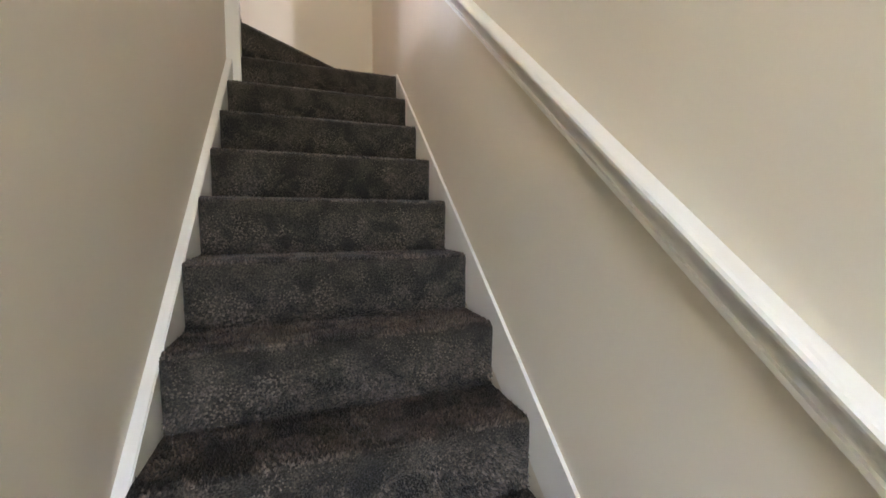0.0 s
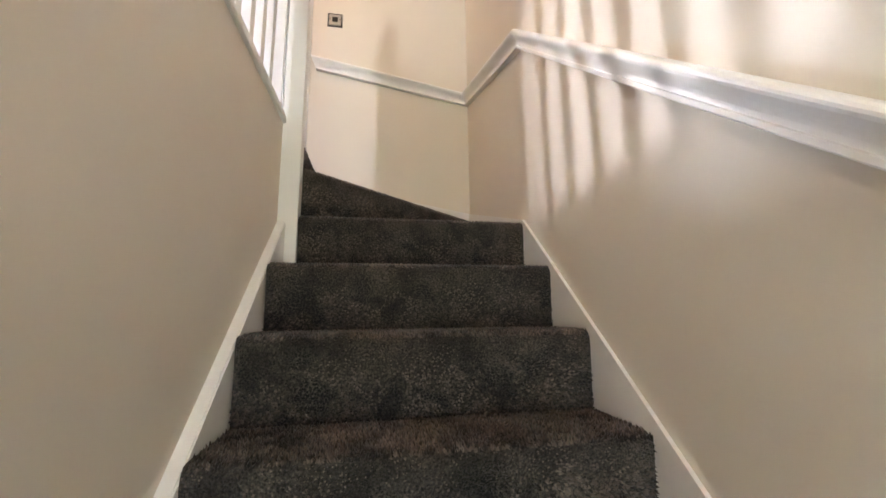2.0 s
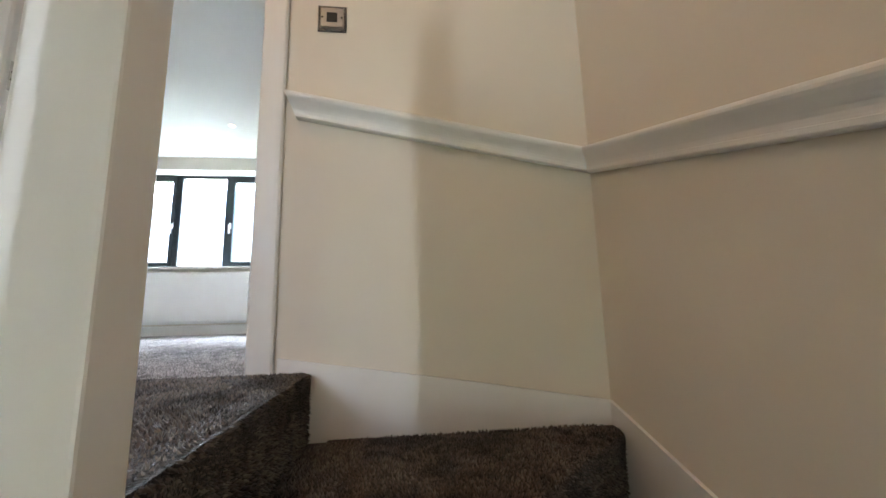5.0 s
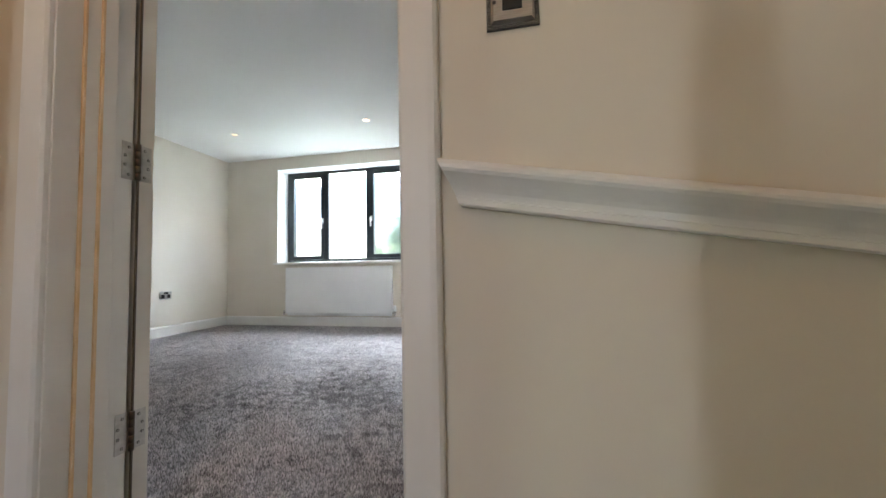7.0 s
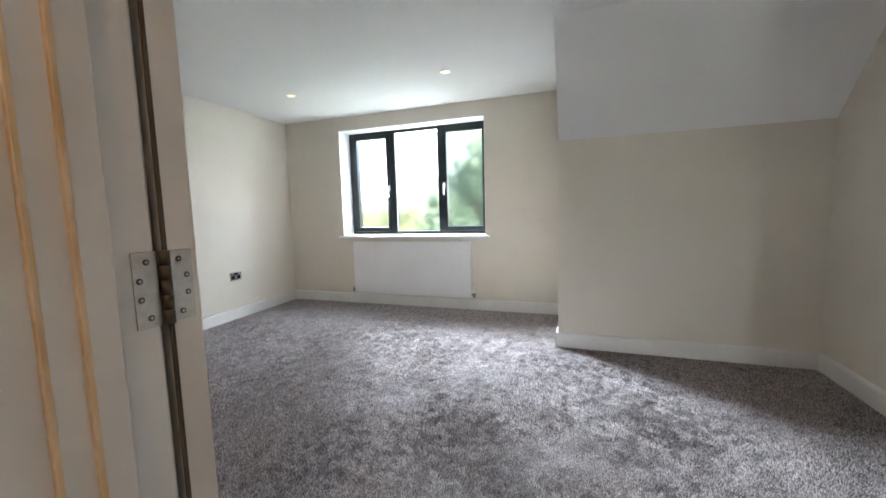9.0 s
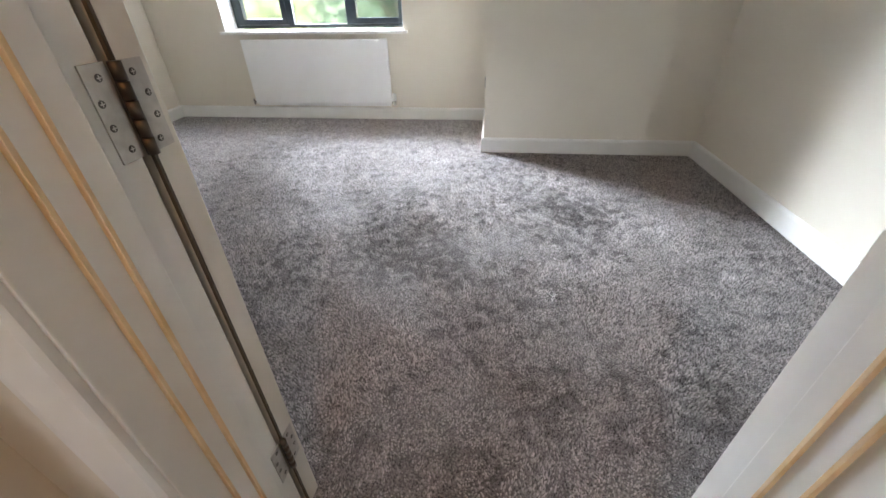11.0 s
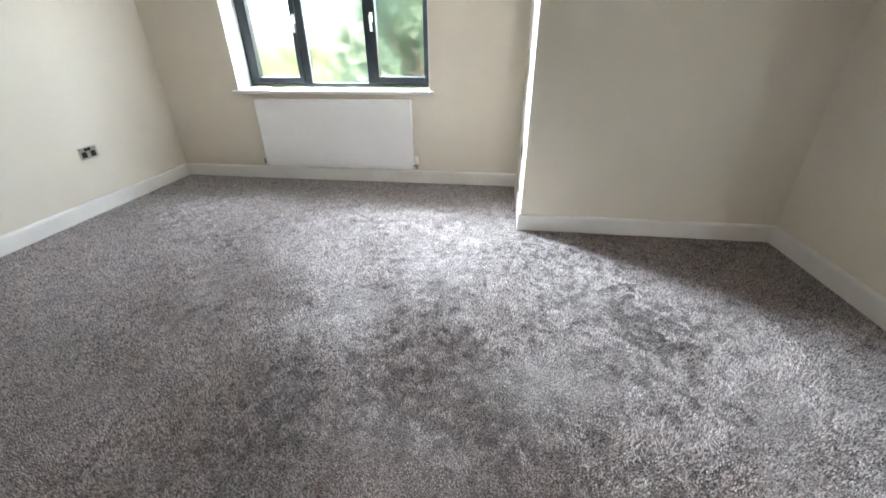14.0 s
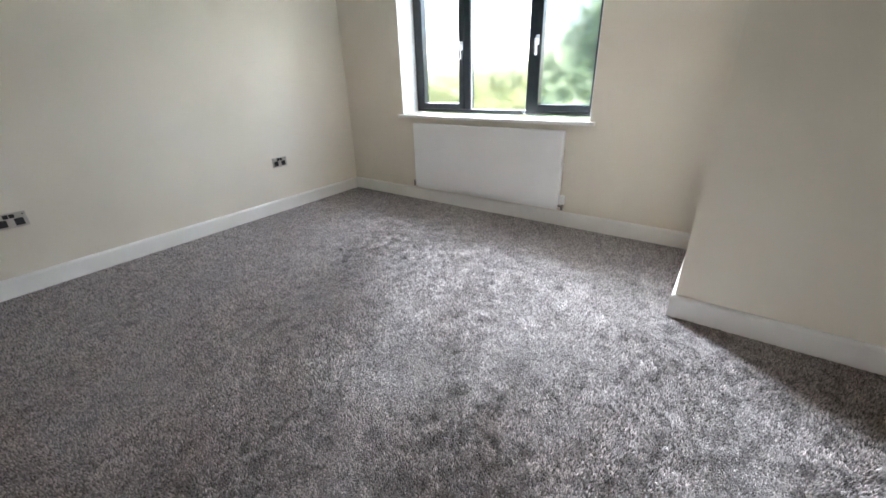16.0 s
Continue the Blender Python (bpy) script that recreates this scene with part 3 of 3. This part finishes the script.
# ---- radiator ----
radiator = tagged(base("radiator", -3.133, RY1, 0), "white panel radiator on the wall below the window", "radiator")
R0, R1, RZ0, RZ1, RF = -0.708, 0.725, 0.155, 0.738, -0.062
front = boxes((R0, R1, RF, RF + 0.012, RZ0, RZ1), bevel=0.005)
part("front_panel", front, RADWHITE, radiator)
part("back_panel", boxes((R0 + 0.01, R1 - 0.01, -0.035, -0.025, RZ0 - 0.024, RZ1 - 0.01), bevel=0.004), RADWHITE, radiator)
for zz in (RZ1 - 0.036, RZ0 + 0.022):
    bm = bmesh.new()
    for k in range(44):
        xx = R0 + 0.02 + (R1 - R0 - 0.04) * k / 43
        box_into(bm, xx - 0.009, xx + 0.009, RF - 0.003, RF + 0.002, zz - 0.005, zz + 0.005)
    part("pressed_seam", bm, RADWHITE, radiator, "row of pressed seam dimples")
part("side_cover", boxes((R0 - 0.002, R0 + 0.004, RF + 0.010, -0.022, RZ0 + 0.01, RZ1 - 0.005), bevel=0.0015), RADWHITE, radiator)
part("side_cover", boxes((R1 - 0.004, R1 + 0.002, RF + 0.010, -0.022, RZ0 + 0.01, RZ1 - 0.005), bevel=0.0015), RADWHITE, radiator)
bm = boxes((R0 + 0.004, R1 - 0.004, RF + 0.010, RF + 0.013, RZ1 - 0.004, RZ1 + 0.002), (R0 + 0.004, R1 - 0.004, -0.026, -0.022, RZ1 - 0.004, RZ1 + 0.002))
for k in range(48):
    xx = R0 + 0.01 + (R1 - R0 - 0.03) * k / 47
    box_into(bm, xx, xx + 0.014, RF + 0.013, -0.026, RZ1 - 0.003, RZ1 + 0.001)
part("top_grille", bm, RADWHITE, radiator)
for xx in (R0 + 0.15, R1 - 0.15):
    part("wall_bracket", boxes((xx - 0.02, xx + 0.02, -0.026, -0.0005, RZ0 + 0.05, RZ1 - 0.06), bevel=0.002), RADWHITE, radiator)
bm = cyl_into(bmesh.new(), (R0, -0.045, RZ0 + 0.018), (R0 - 0.035, -0.045, RZ0 + 0.018), 0.009)
cyl_into(bm, (R0 - 0.028, -0.045, RZ0 + 0.045), (R0 - 0.028, -0.045, RZ0 - 0.012), 0.0095)
cyl_into(bm, (R0 - 0.028, -0.045, RZ0), (R0 - 0.028, -0.0195, RZ0), 0.0075)
part("lockshield_valve", bm, CHROME, radiator, "chrome lockshield valve")
bm = cyl_into(bmesh.new(), (R1, -0.045, RZ0 + 0.018), (R1 + 0.045, -0.045, RZ0 + 0.018), 0.010)
cyl_into(bm, (R1 + 0.03, -0.045, RZ0 + 0.04), (R1 + 0.03, -0.045, RZ0 - 0.015), 0.0095)
cyl_into(bm, (R1 + 0.03, -0.045, RZ0 - 0.003), (R1 + 0.03, -0.0195, RZ0 - 0.003), 0.0075)
valve = part("thermostat_valve", bm, CHROME, radiator, "chrome thermostatic valve")
bm = cyl_into(bmesh.new(), (R1 + 0.03, -0.045, RZ0 + 0.035), (R1 + 0.03, -0.045, RZ0 + 0.105), 0.021, 0.019, 18)
bmesh.ops.bevel(bm, geom=[e for e in bm.edges if abs(e.verts[0].co.z - e.verts[1].co.z) < 1e-4 and e.verts[0].co.z > RZ0 + 0.09], offset=0.005, segments=2, affect="EDGES")
part("valve_head", bm, PLASTIC, valve, "white thermostat head")


# ---- sockets and switch ----
def socket(m):
    s = tagged(base("wall_socket"), "double power socket with steel plate and black inserts", "socket", group="power sockets")
    part("plate", boxes((-0.073, 0.073, -0.006, -0.0005, -0.043, 0.043), bevel=0.002), STEEL, s)
    for cx in (-0.036, 0.036):
        part("insert", boxes((cx - 0.020, cx + 0.020, -0.0075, -0.005, -0.032, 0.008), bevel=0.001), BLACKPL, s, "black socket insert")
        for px, pz in ((0, 0.008), (-0.011, -0.014), (0.011, -0.014)):
            part("pin_hole", boxes((cx + px - 0.003, cx + px + 0.003, -0.0082, -0.007, pz - 0.002, pz + 0.002)), DARKGAP, s)
        part("rocker", boxes((cx * 0.36 - 0.011, cx * 0.36 + 0.011, -0.010, -0.006, 0.014, 0.036), bevel=0.001), BLACKPL, s, "black rocker switch")
    for cx in (-0.06, 0.06):
        part("screw", cyl_into(bmesh.new(), (cx, -0.005, 0.028), (cx, -0.0072, 0.028), 0.0035, seg=10), SCREW, s)
    s.matrix_world = m
    return s


sock = socket(pose(west_x(2.87), 2.87, 0.452, 0, 0, 91.95))
copy_thing(sock, pose(west_x(1.10), 1.10, 0.44, 0, 0, 91.95))
copy_thing(sock, pose(KNEE_X, 3.29, 0.45, 0, 0, -90))

switch = tagged(base("wall_switch", -0.818, 0, 1.126), "square brushed steel switch plate with black centre", "switch")
part("back_box_rim", boxes((-0.0445, 0.0445, -0.004, -0.0005, -0.0465, 0.0435), bevel=0.001), BLACKPL, switch, "black gasket rim")
bm = boxes((-0.044, 0.044, -0.0085, -0.004, -0.044, 0.044))
bmesh.ops.bevel(bm, geom=[e for e in bm.edges if all(v.co.y < -0.008 for v in e.verts)], offset=0.012, segments=1, affect="EDGES")
for v in bm.verts:
    if -0.0084 < v.co.y < -0.0041:
        v.co.y = -0.005
part("face_plate", bm, STEEL, switch)
part("rocker", boxes((-0.0165, 0.0165, -0.0105, -0.008, -0.0165, 0.0165), bevel=0.0012), BLACKPL, switch, "black square rocker")
for cx in (-0.030, 0.030):
    part("screw", cyl_into(bmesh.new(), (cx, -0.008, 0), (cx, -0.0098, 0), 0.0032, seg=12), SCREW, switch)


# ---- downlights ----
def downlight(x, y, z):
    d = tagged(base("ceiling_downlight", x, y, z), "small recessed ceiling downlight glowing warm white", "downlight", group="ceiling downlights")
    bm = bmesh.new()
    seg = 28
    prof = [(0.046, -0.0005), (0.045, -0.004), (0.032, -0.006), (0.029, -0.003), (0.029, -0.0005)]
    rings = [[bm.verts.new((r * math.cos(2 * math.pi * i / seg), r * math.sin(2 * math.pi * i / seg), h)) for i in range(seg)] for r, h in prof]
    for a, b in zip(rings, rings[1:]):
        for i in range(seg):
            bm.faces.new((a[i], a[(i + 1) % seg], b[(i + 1) % seg], b[i]))
    bmesh.ops.recalc_face_normals(bm, faces=bm.faces)
    part("bezel", bm, PLASTIC, d, "white bezel ring", smooth=True)
    part("lens", cyl_into(bmesh.new(), (0, 0, -0.0005), (0, 0, -0.0025), 0.0285, seg=24), LAMPGLOW, d, "glowing lamp lens")


for sx, sy in ROOM_SPOTS:
    downlight(sx, sy, CEIL_Z)
for sx, sy in LANDING_SPOTS:
    downlight(sx, sy, 2.4)

# ---- balustrade ----
balustrade = tagged(base("balustrade", -0.9, -2.4, 0.02), "white painted landing balustrade with square spindles and newel", "balustrade")


def at_bal(bm):
    return local(bm, balustrade)


part("base_rail", at_bal(boxes((-0.945, -0.858, -3.88, -0.852, 0.006, 0.032), bevel=0.006)), WHITE, balustrade)
part("handrail", at_bal(boxes((-0.926, -0.866, -3.88, -0.852, 0.93, 0.985), bevel=0.014)), WHITE, balustrade)
part("newel_post", at_bal(boxes((-0.874, -0.806, -0.852, -0.800, W1_Z - 0.2, 1.12), bevel=0.003)), WHITE, balustrade)
part("newel_cap", at_bal(boxes((-0.884, -0.796, -0.862, -0.790, 1.12, 1.145), (-0.872, -0.808, -0.848, -0.804, 1.145, 1.165), bevel=0.006)), WHITE, balustrade)
part("half_baluster", at_bal(boxes((-0.912, -0.878, -0.872, -0.853, 0.032, 0.93), bevel=0.002)), WHITE, balustrade)
sp = None
for k in range(30):
    y = -0.994 - 0.097 * k
    if sp is None:
        sp = part("spindle", boxes((-0.016, 0.016, -0.016, 0.016, 0.0, 0.90), bevel=0.002), WHITE, balustrade)
        ob = sp
    else:
        ob = new("spindle", sp.data)
        ob.parent = balustrade
    ob.location = (-0.895 + 0.9, y + 2.4, 0.031 - 0.02)

# ---- outside the window ----
bm = bmesh.new()
bmesh.ops.create_grid(bm, x_segments=40, y_segments=40, size=600)
for v in bm.verts:
    v.co.z = -2.9 + (1.6 * noise.noise(v.co * 0.01) if v.co.y > 60 else 0)
structure("ground", bm, GRASS, "green lawn and fields outside", "ground", smooth=True)


def leaf_crown(centre, radii, count, size, seed):
    rnd = random.Random(seed)
    verts, faces = [], []
    lobes = [(Vector((rnd.gauss(0, 0.42), rnd.gauss(0, 0.42), rnd.gauss(0, 0.42))), rnd.uniform(0.3, 0.55)) for _ in range(22)]
    for _ in range(count):
        c, r = rnd.choice(lobes)
        d = Vector((rnd.gauss(0, 1), rnd.gauss(0, 1), rnd.gauss(0, 1))).normalized() * r * rnd.uniform(0.6, 1.05)
        p = c + d
        p = Vector((p.x * radii[0], p.y * radii[1], p.z * radii[2])) + Vector(centre)
        u = Vector((rnd.gauss(0, 1), rnd.gauss(0, 1), rnd.gauss(0, 1))).normalized()
        w = u.orthogonal().normalized()
        s = size * rnd.uniform(0.6, 1.3)
        i = len(verts)
        verts += [p - u * s, p + w * s * 0.5, p + u * s, p - w * s * 0.5]
        faces.append((i, i + 1, i + 2, i + 3))
    me = bpy.data.meshes.new("crown")
    me.from_pydata([tuple(v) for v in verts], [], faces)
    return me


def tree(x, y, h, spread, seed):
    rnd = random.Random(seed)
    t = tagged(base("tree", x, y, -2.9), "leafy green tree in the garden beyond the window", "tree", group="garden trees")
    bm = cyl_into(bmesh.new(), (0, 0, -0.2), (0.1, 0, h * 0.45), 0.22, 0.14, 12)
    for k in range(7):
        a = rnd.uniform(0, 6.28)
        z = h * rnd.uniform(0.28, 0.45)
        cyl_into(bm, (0.05, 0, z), (math.cos(a) * spread * 0.5, math.sin(a) * spread * 0.5, z + h * 0.25), 0.09, 0.03, 8)
    part("trunk", bm, BARK, t)
    me = leaf_crown((0, 0, h * 0.62), (spread, spread, h * 0.42), 15000, 0.13, seed)
    me.materials.append(LEAF)
    c = new("crown", me)
    c.parent = t


tree(-5.0, 17.0, 8.4, 2.5, 3)
tree(-8.4, 26.0, 7.2, 2.6, 8)
tree(-3.2, 21.0, 9.0, 3.0, 5)
me = leaf_crown((-10, 24, -1.4), (15, 1.6, 2.3), 30000, 0.17, 11)
me.materials.append(HEDGE)
tagged(new("hedge", me), "long loose green hedge across the garden", "hedge", kind="stuff")
me = leaf_crown((-45, 75, -0.6), (45, 4, 4.2), 26000, 0.5, 12)
me.materials.append(FARLEAF)
tagged(new("far_woods", me), "distant blue-green line of trees on the horizon", "woods", kind="stuff")


# ---- carpet pile: short leaning tufts on the bedroom floor and the steps ----
def tuft_material(name, dark, light, patch, lo, hi, smudge, cut, deep, gather, worn=None):
    m = material(name, dark, 0.7, 0, 0.4)
    nt = m.node_tree
    g = nt.nodes.new("ShaderNodeNewGeometry")
    ramp = nt.nodes.new("ShaderNodeValToRGB")
    ramp.color_ramp.elements[0].color, ramp.color_ramp.elements[1].color = (*dark, 1), (*light, 1)
    nt.links.new(g.outputs["Random Per Island"], ramp.inputs[0])
    tc = nt.nodes.new("ShaderNodeTexCoord")
    n = nt.nodes.new("ShaderNodeTexNoise")
    n.inputs["Scale"].default_value, n.inputs["Detail"].default_value = patch, 4.0
    nt.links.new(tc.outputs["Object"], n.inputs["Vector"])
    r2 = nt.nodes.new("ShaderNodeMapRange")
    r2.inputs["From Min"].default_value, r2.inputs["From Max"].default_value = 0.36, 0.56
    r2.inputs["To Min"].default_value, r2.inputs["To Max"].default_value = lo, hi
    nt.links.new(n.outputs["Fac"], r2.inputs["Value"])
    mx = nt.nodes.new("ShaderNodeVectorMath")
    mx.operation = "SCALE"
    nt.links.new(ramp.outputs[0], mx.inputs[0])
    nt.links.new(r2.outputs[0], mx.inputs["Scale"])
    # trodden smudges, gathered in some stretches of the carpet
    big = nt.nodes.new("ShaderNodeTexNoise")
    big.inputs["Scale"].default_value, big.inputs["Detail"].default_value = gather, 1.0
    nt.links.new(tc.outputs["Object"], big.inputs["Vector"])
    sm = nt.nodes.new("ShaderNodeTexNoise")
    sm.inputs["Scale"].default_value, sm.inputs["Detail"].default_value, sm.inputs["Distortion"].default_value = smudge, 3.0, 0.6
    nt.links.new(tc.outputs["Object"], sm.inputs["Vector"])
    add = nt.nodes.new("ShaderNodeMath")
    add.operation = "MULTIPLY_ADD"
    add.inputs[1].default_value = 0.55
    nt.links.new(big.outputs["Fac"], add.inputs[0])
    if worn:
        # most of the treading lies round one spot of the floor
        far = nt.nodes.new("ShaderNodeVectorMath")
        far.operation = "DISTANCE"
        far.inputs[1].default_value = worn
        nt.links.new(tc.outputs["Object"], far.inputs[0])
        fade = nt.nodes.new("ShaderNodeMapRange")
        fade.inputs["From Min"].default_value, fade.inputs["From Max"].default_value = 0.5, 2.2
        fade.inputs["To Min"].default_value, fade.inputs["To Max"].default_value = 0.10, -0.14
        nt.links.new(far.outputs["Value"], fade.inputs["Value"])
        both = nt.nodes.new("ShaderNodeMath")
        nt.links.new(big.outputs["Fac"], both.inputs[0])
        nt.links.new(fade.outputs[0], both.inputs[1])
        nt.links.new(both.outputs[0], add.inputs[0])
    nt.links.new(sm.outputs["Fac"], add.inputs[2])
    r3 = nt.nodes.new("ShaderNodeMapRange")
    r3.inputs["From Min"].default_value, r3.inputs["From Max"].default_value = cut, cut + 0.10
    r3.inputs["To Min"].default_value, r3.inputs["To Max"].default_value = 1.0, deep
    nt.links.new(add.outputs[0], r3.inputs["Value"])
    my = nt.nodes.new("ShaderNodeVectorMath")
    my.operation = "SCALE"
    nt.links.new(mx.outputs[0], my.inputs[0])
    nt.links.new(r3.outputs[0], my.inputs["Scale"])
    nt.links.new(my.outputs[0], nt.nodes["Principled BSDF"].inputs["Base Color"])
    nt.nodes["Principled BSDF"].inputs["Sheen Weight"].default_value = 0.15
    return m


TUFT_ROOM = tuft_material("grey_carpet_tufts", (0.095, 0.083, 0.081), (0.69, 0.63, 0.62), 14.0, 0.88, 1.06, 17.0, 0.84, 0.46, 1.3, (-1.35, 1.5, 0.0))
TUFT_STAIR = tuft_material("dark_carpet_tufts", (0.013, 0.0105, 0.0085), (0.170, 0.134, 0.106), 9.0, 0.6, 1.1, 14.0, 0.775, 0.10, 5.0)
rng = np.random.default_rng(7)


def field(u, v, cell):
    """Smooth random values over the plane, one node every cell metres."""
    n = 256
    grid = rng.normal(size=(n, n))
    a, b = u / cell + 1000 * 0.37, v / cell + 1000 * 0.53
    i, j = np.floor(a).astype(int), np.floor(b).astype(int)
    fa, fb = a - i, b - j
    fa, fb = fa * fa * (3 - 2 * fa), fb * fb * (3 - 2 * fb)
    q = lambda p, k: grid[p % n, k % n]
    return (q(i, j) * (1 - fa) + q(i + 1, j) * fa) * (1 - fb) + (q(i, j + 1) * (1 - fa) + q(i + 1, j + 1) * fa) * fb


def pile(name, u, v, place, height, width, lean_size, mat, parent=None, label=""):
    """Three-sided tufts at (u, v); place maps (u, v, h) arrays to points."""
    n = len(u)
    lean_u = 0.4 * field(u, v, 0.05) + 0.2 * field(u, v, 0.16) + 0.45 * rng.normal(size=n)
    lean_v = 0.4 * field(u, v, 0.05) + 0.2 * field(u, v, 0.16) + 0.45 * rng.normal(size=n)
    h = height * rng.uniform(0.65, 1.25, n)
    turn = rng.uniform(0, 6.283, n)
    pts = np.empty((n, 4, 3))
    for k in range(3):
        a = turn + k * 2.0944
        pts[:, k] = place(u + width * np.cos(a), v + width * np.sin(a), np.full(n, -0.002))
    pts[:, 3] = place(u + lean_size * lean_u, v + lean_size * lean_v, h)
    idx = np.arange(n)[:, None] * 4
    tri = np.concatenate([idx + np.array([0, 1, 3]), idx + np.array([1, 2, 3]), idx + np.array([2, 0, 3])], axis=1).reshape(-1)
    me = bpy.data.meshes.new(name)
    me.vertices.add(n * 4)
    me.vertices.foreach_set("co", pts.reshape(-1))
    me.loops.add(n * 9)
    me.loops.foreach_set("vertex_index", tri.astype(np.int32))
    me.polygons.add(n * 3)
    me.polygons.foreach_set("loop_start", (np.arange(n * 3) * 3).astype(np.int32))
    me.update(calc_edges=True)
    me.validate()
    me.materials.append(mat)
    ob = new(name, me)
    if parent:
        ob.parent = parent
    return tagged(ob, label, kind="stuff")


def jittered(u0, u1, v0, v1, step):
    gu, gv = np.meshgrid(np.arange(u0, u1, step), np.arange(v0, v1, step))
    gu, gv = gu.ravel(), gv.ravel()
    return gu + rng.uniform(-0.45, 0.45, gu.size) * step, gv + rng.uniform(-0.45, 0.45, gv.size) * step


u, v = jittered(RX0 + 0.02, RX1 - 0.02, 0.178, RY1 - 0.02, 0.0064)
keep = (u > west_x(v) + 0.015) & ~((u > KNEE_X - 0.015) & (v > KNEE_Y - 0.015))
pile("carpet_pile", u[keep], v[keep], lambda a, b, h: np.stack([a, b, h - 0.004], axis=1), 0.010, 0.0037, 0.0048, TUFT_ROOM, label="grey flecked deep-pile carpet with trodden darker patches")["category"] = "carpet"

# steps: wrap the pile over each nosing; the second coordinate runs up the riser and on along the tread
bx, by, bz = staircase.location
us, vs_, ks = [], [], []
for k in range(1, 12):
    u, v = jittered(STAIR_L + 0.004, STAIR_R - 0.003, -RISE + 0.004, GOING - 0.004, 0.0066)
    us.append(u), vs_.append(v), ks.append(np.full(u.size, k))
U, V, K = np.concatenate(us), np.concatenate(vs_), np.concatenate(ks)


def on_step(a, b, h, k):
    riser = b < 0
    soft = np.clip(1 - np.abs(b) / 0.024, 0, 1) ** 2 * 0.009
    y = np.where(riser, 0.003 + soft - h, b + 0.0)
    z = np.where(riser, b - soft * 0.3, h - soft)
    return np.stack([a, W1_Y - k * GOING + y - by, W1_Z - k * RISE + z - bz], axis=1) - np.array([bx, 0, 0])


state = {"k": K}
pile("carpet_pile", U, V + 0.0, lambda a, b, h: on_step(a, b, h, state["k"]), 0.007, 0.0040, 0.004, TUFT_STAIR, staircase, "dark brown carpet pile on the steps")

# first winder tread and riser
u, v = jittered(-0.80, STAIR_R - 0.003, -RISE + 0.004, 0.78, 0.0066)
edge = (u + 0.81) / 0.79 * 0.735
ok = (v < 0) | (v < edge + 0.02)
state["k"] = np.zeros(int(ok.sum()))
pile("carpet_pile", u[ok], v[ok], lambda a, b, h: on_step(a, b, h, state["k"]), 0.007, 0.0040, 0.004, TUFT_STAIR, staircase, "dark brown carpet pile on the winder")
# riser and tread of the second winder
ax, ay, ex, ey = -0.815, -0.81, STAIR_R, -0.075
length = math.hypot(ex - ax, ey - ay)
dx, dy = (ex - ax) / length, (ey - ay) / length
u, v = jittered(0.004, length - 0.01, -RISE + 0.004, 0.56, 0.0066)
px, py = ax + dx * u - dy * np.maximum(v, 0), ay + dy * u + dx * np.maximum(v, 0)
ok = (v < 0) | ((px > -0.842) & (py < -0.018))


def on_winder(a, b, h):
    riser = b < 0
    soft = np.clip(1 - np.abs(b) / 0.024, 0, 1) ** 2 * 0.009
    off = np.where(riser, 0.003 + soft - h, b)
    z = np.where(riser, b - soft * 0.3, h - soft)
    return np.stack([ax + dx * a - dy * off - bx, ay + dy * a + dx * off - by, W2_Z + z - bz], axis=1)


pile("carpet_pile", u[ok], v[ok], on_winder, 0.007, 0.0040, 0.004, TUFT_STAIR, staircase, "dark brown carpet pile on the upper winder")
# top riser and the landing in front of the door
u, v = jittered(-0.79, -0.02, -0.17, 0.0, 0.0066)
pile("carpet_pile", u, v, lambda a, b, h: np.stack([-0.848 + h - 0.003 - bx, a - by, LANDING + 0.002 + b - bz], axis=1), 0.007, 0.0040, 0.004, TUFT_STAIR, staircase, "dark brown carpet pile on the top riser")
u, v = jittered(-1.95, -0.86, -0.9, -0.025, 0.0078)
clear = (v > -0.785) | (u < -0.955)
u, v = u[clear], v[clear]
pile("landing_pile", u, v, lambda a, b, h: np.stack([a, b, LANDING + h], axis=1), 0.007, 0.0045, 0.005, TUFT_STAIR, label="dark brown-grey carpet pile on the landing")["category"] = "carpet"
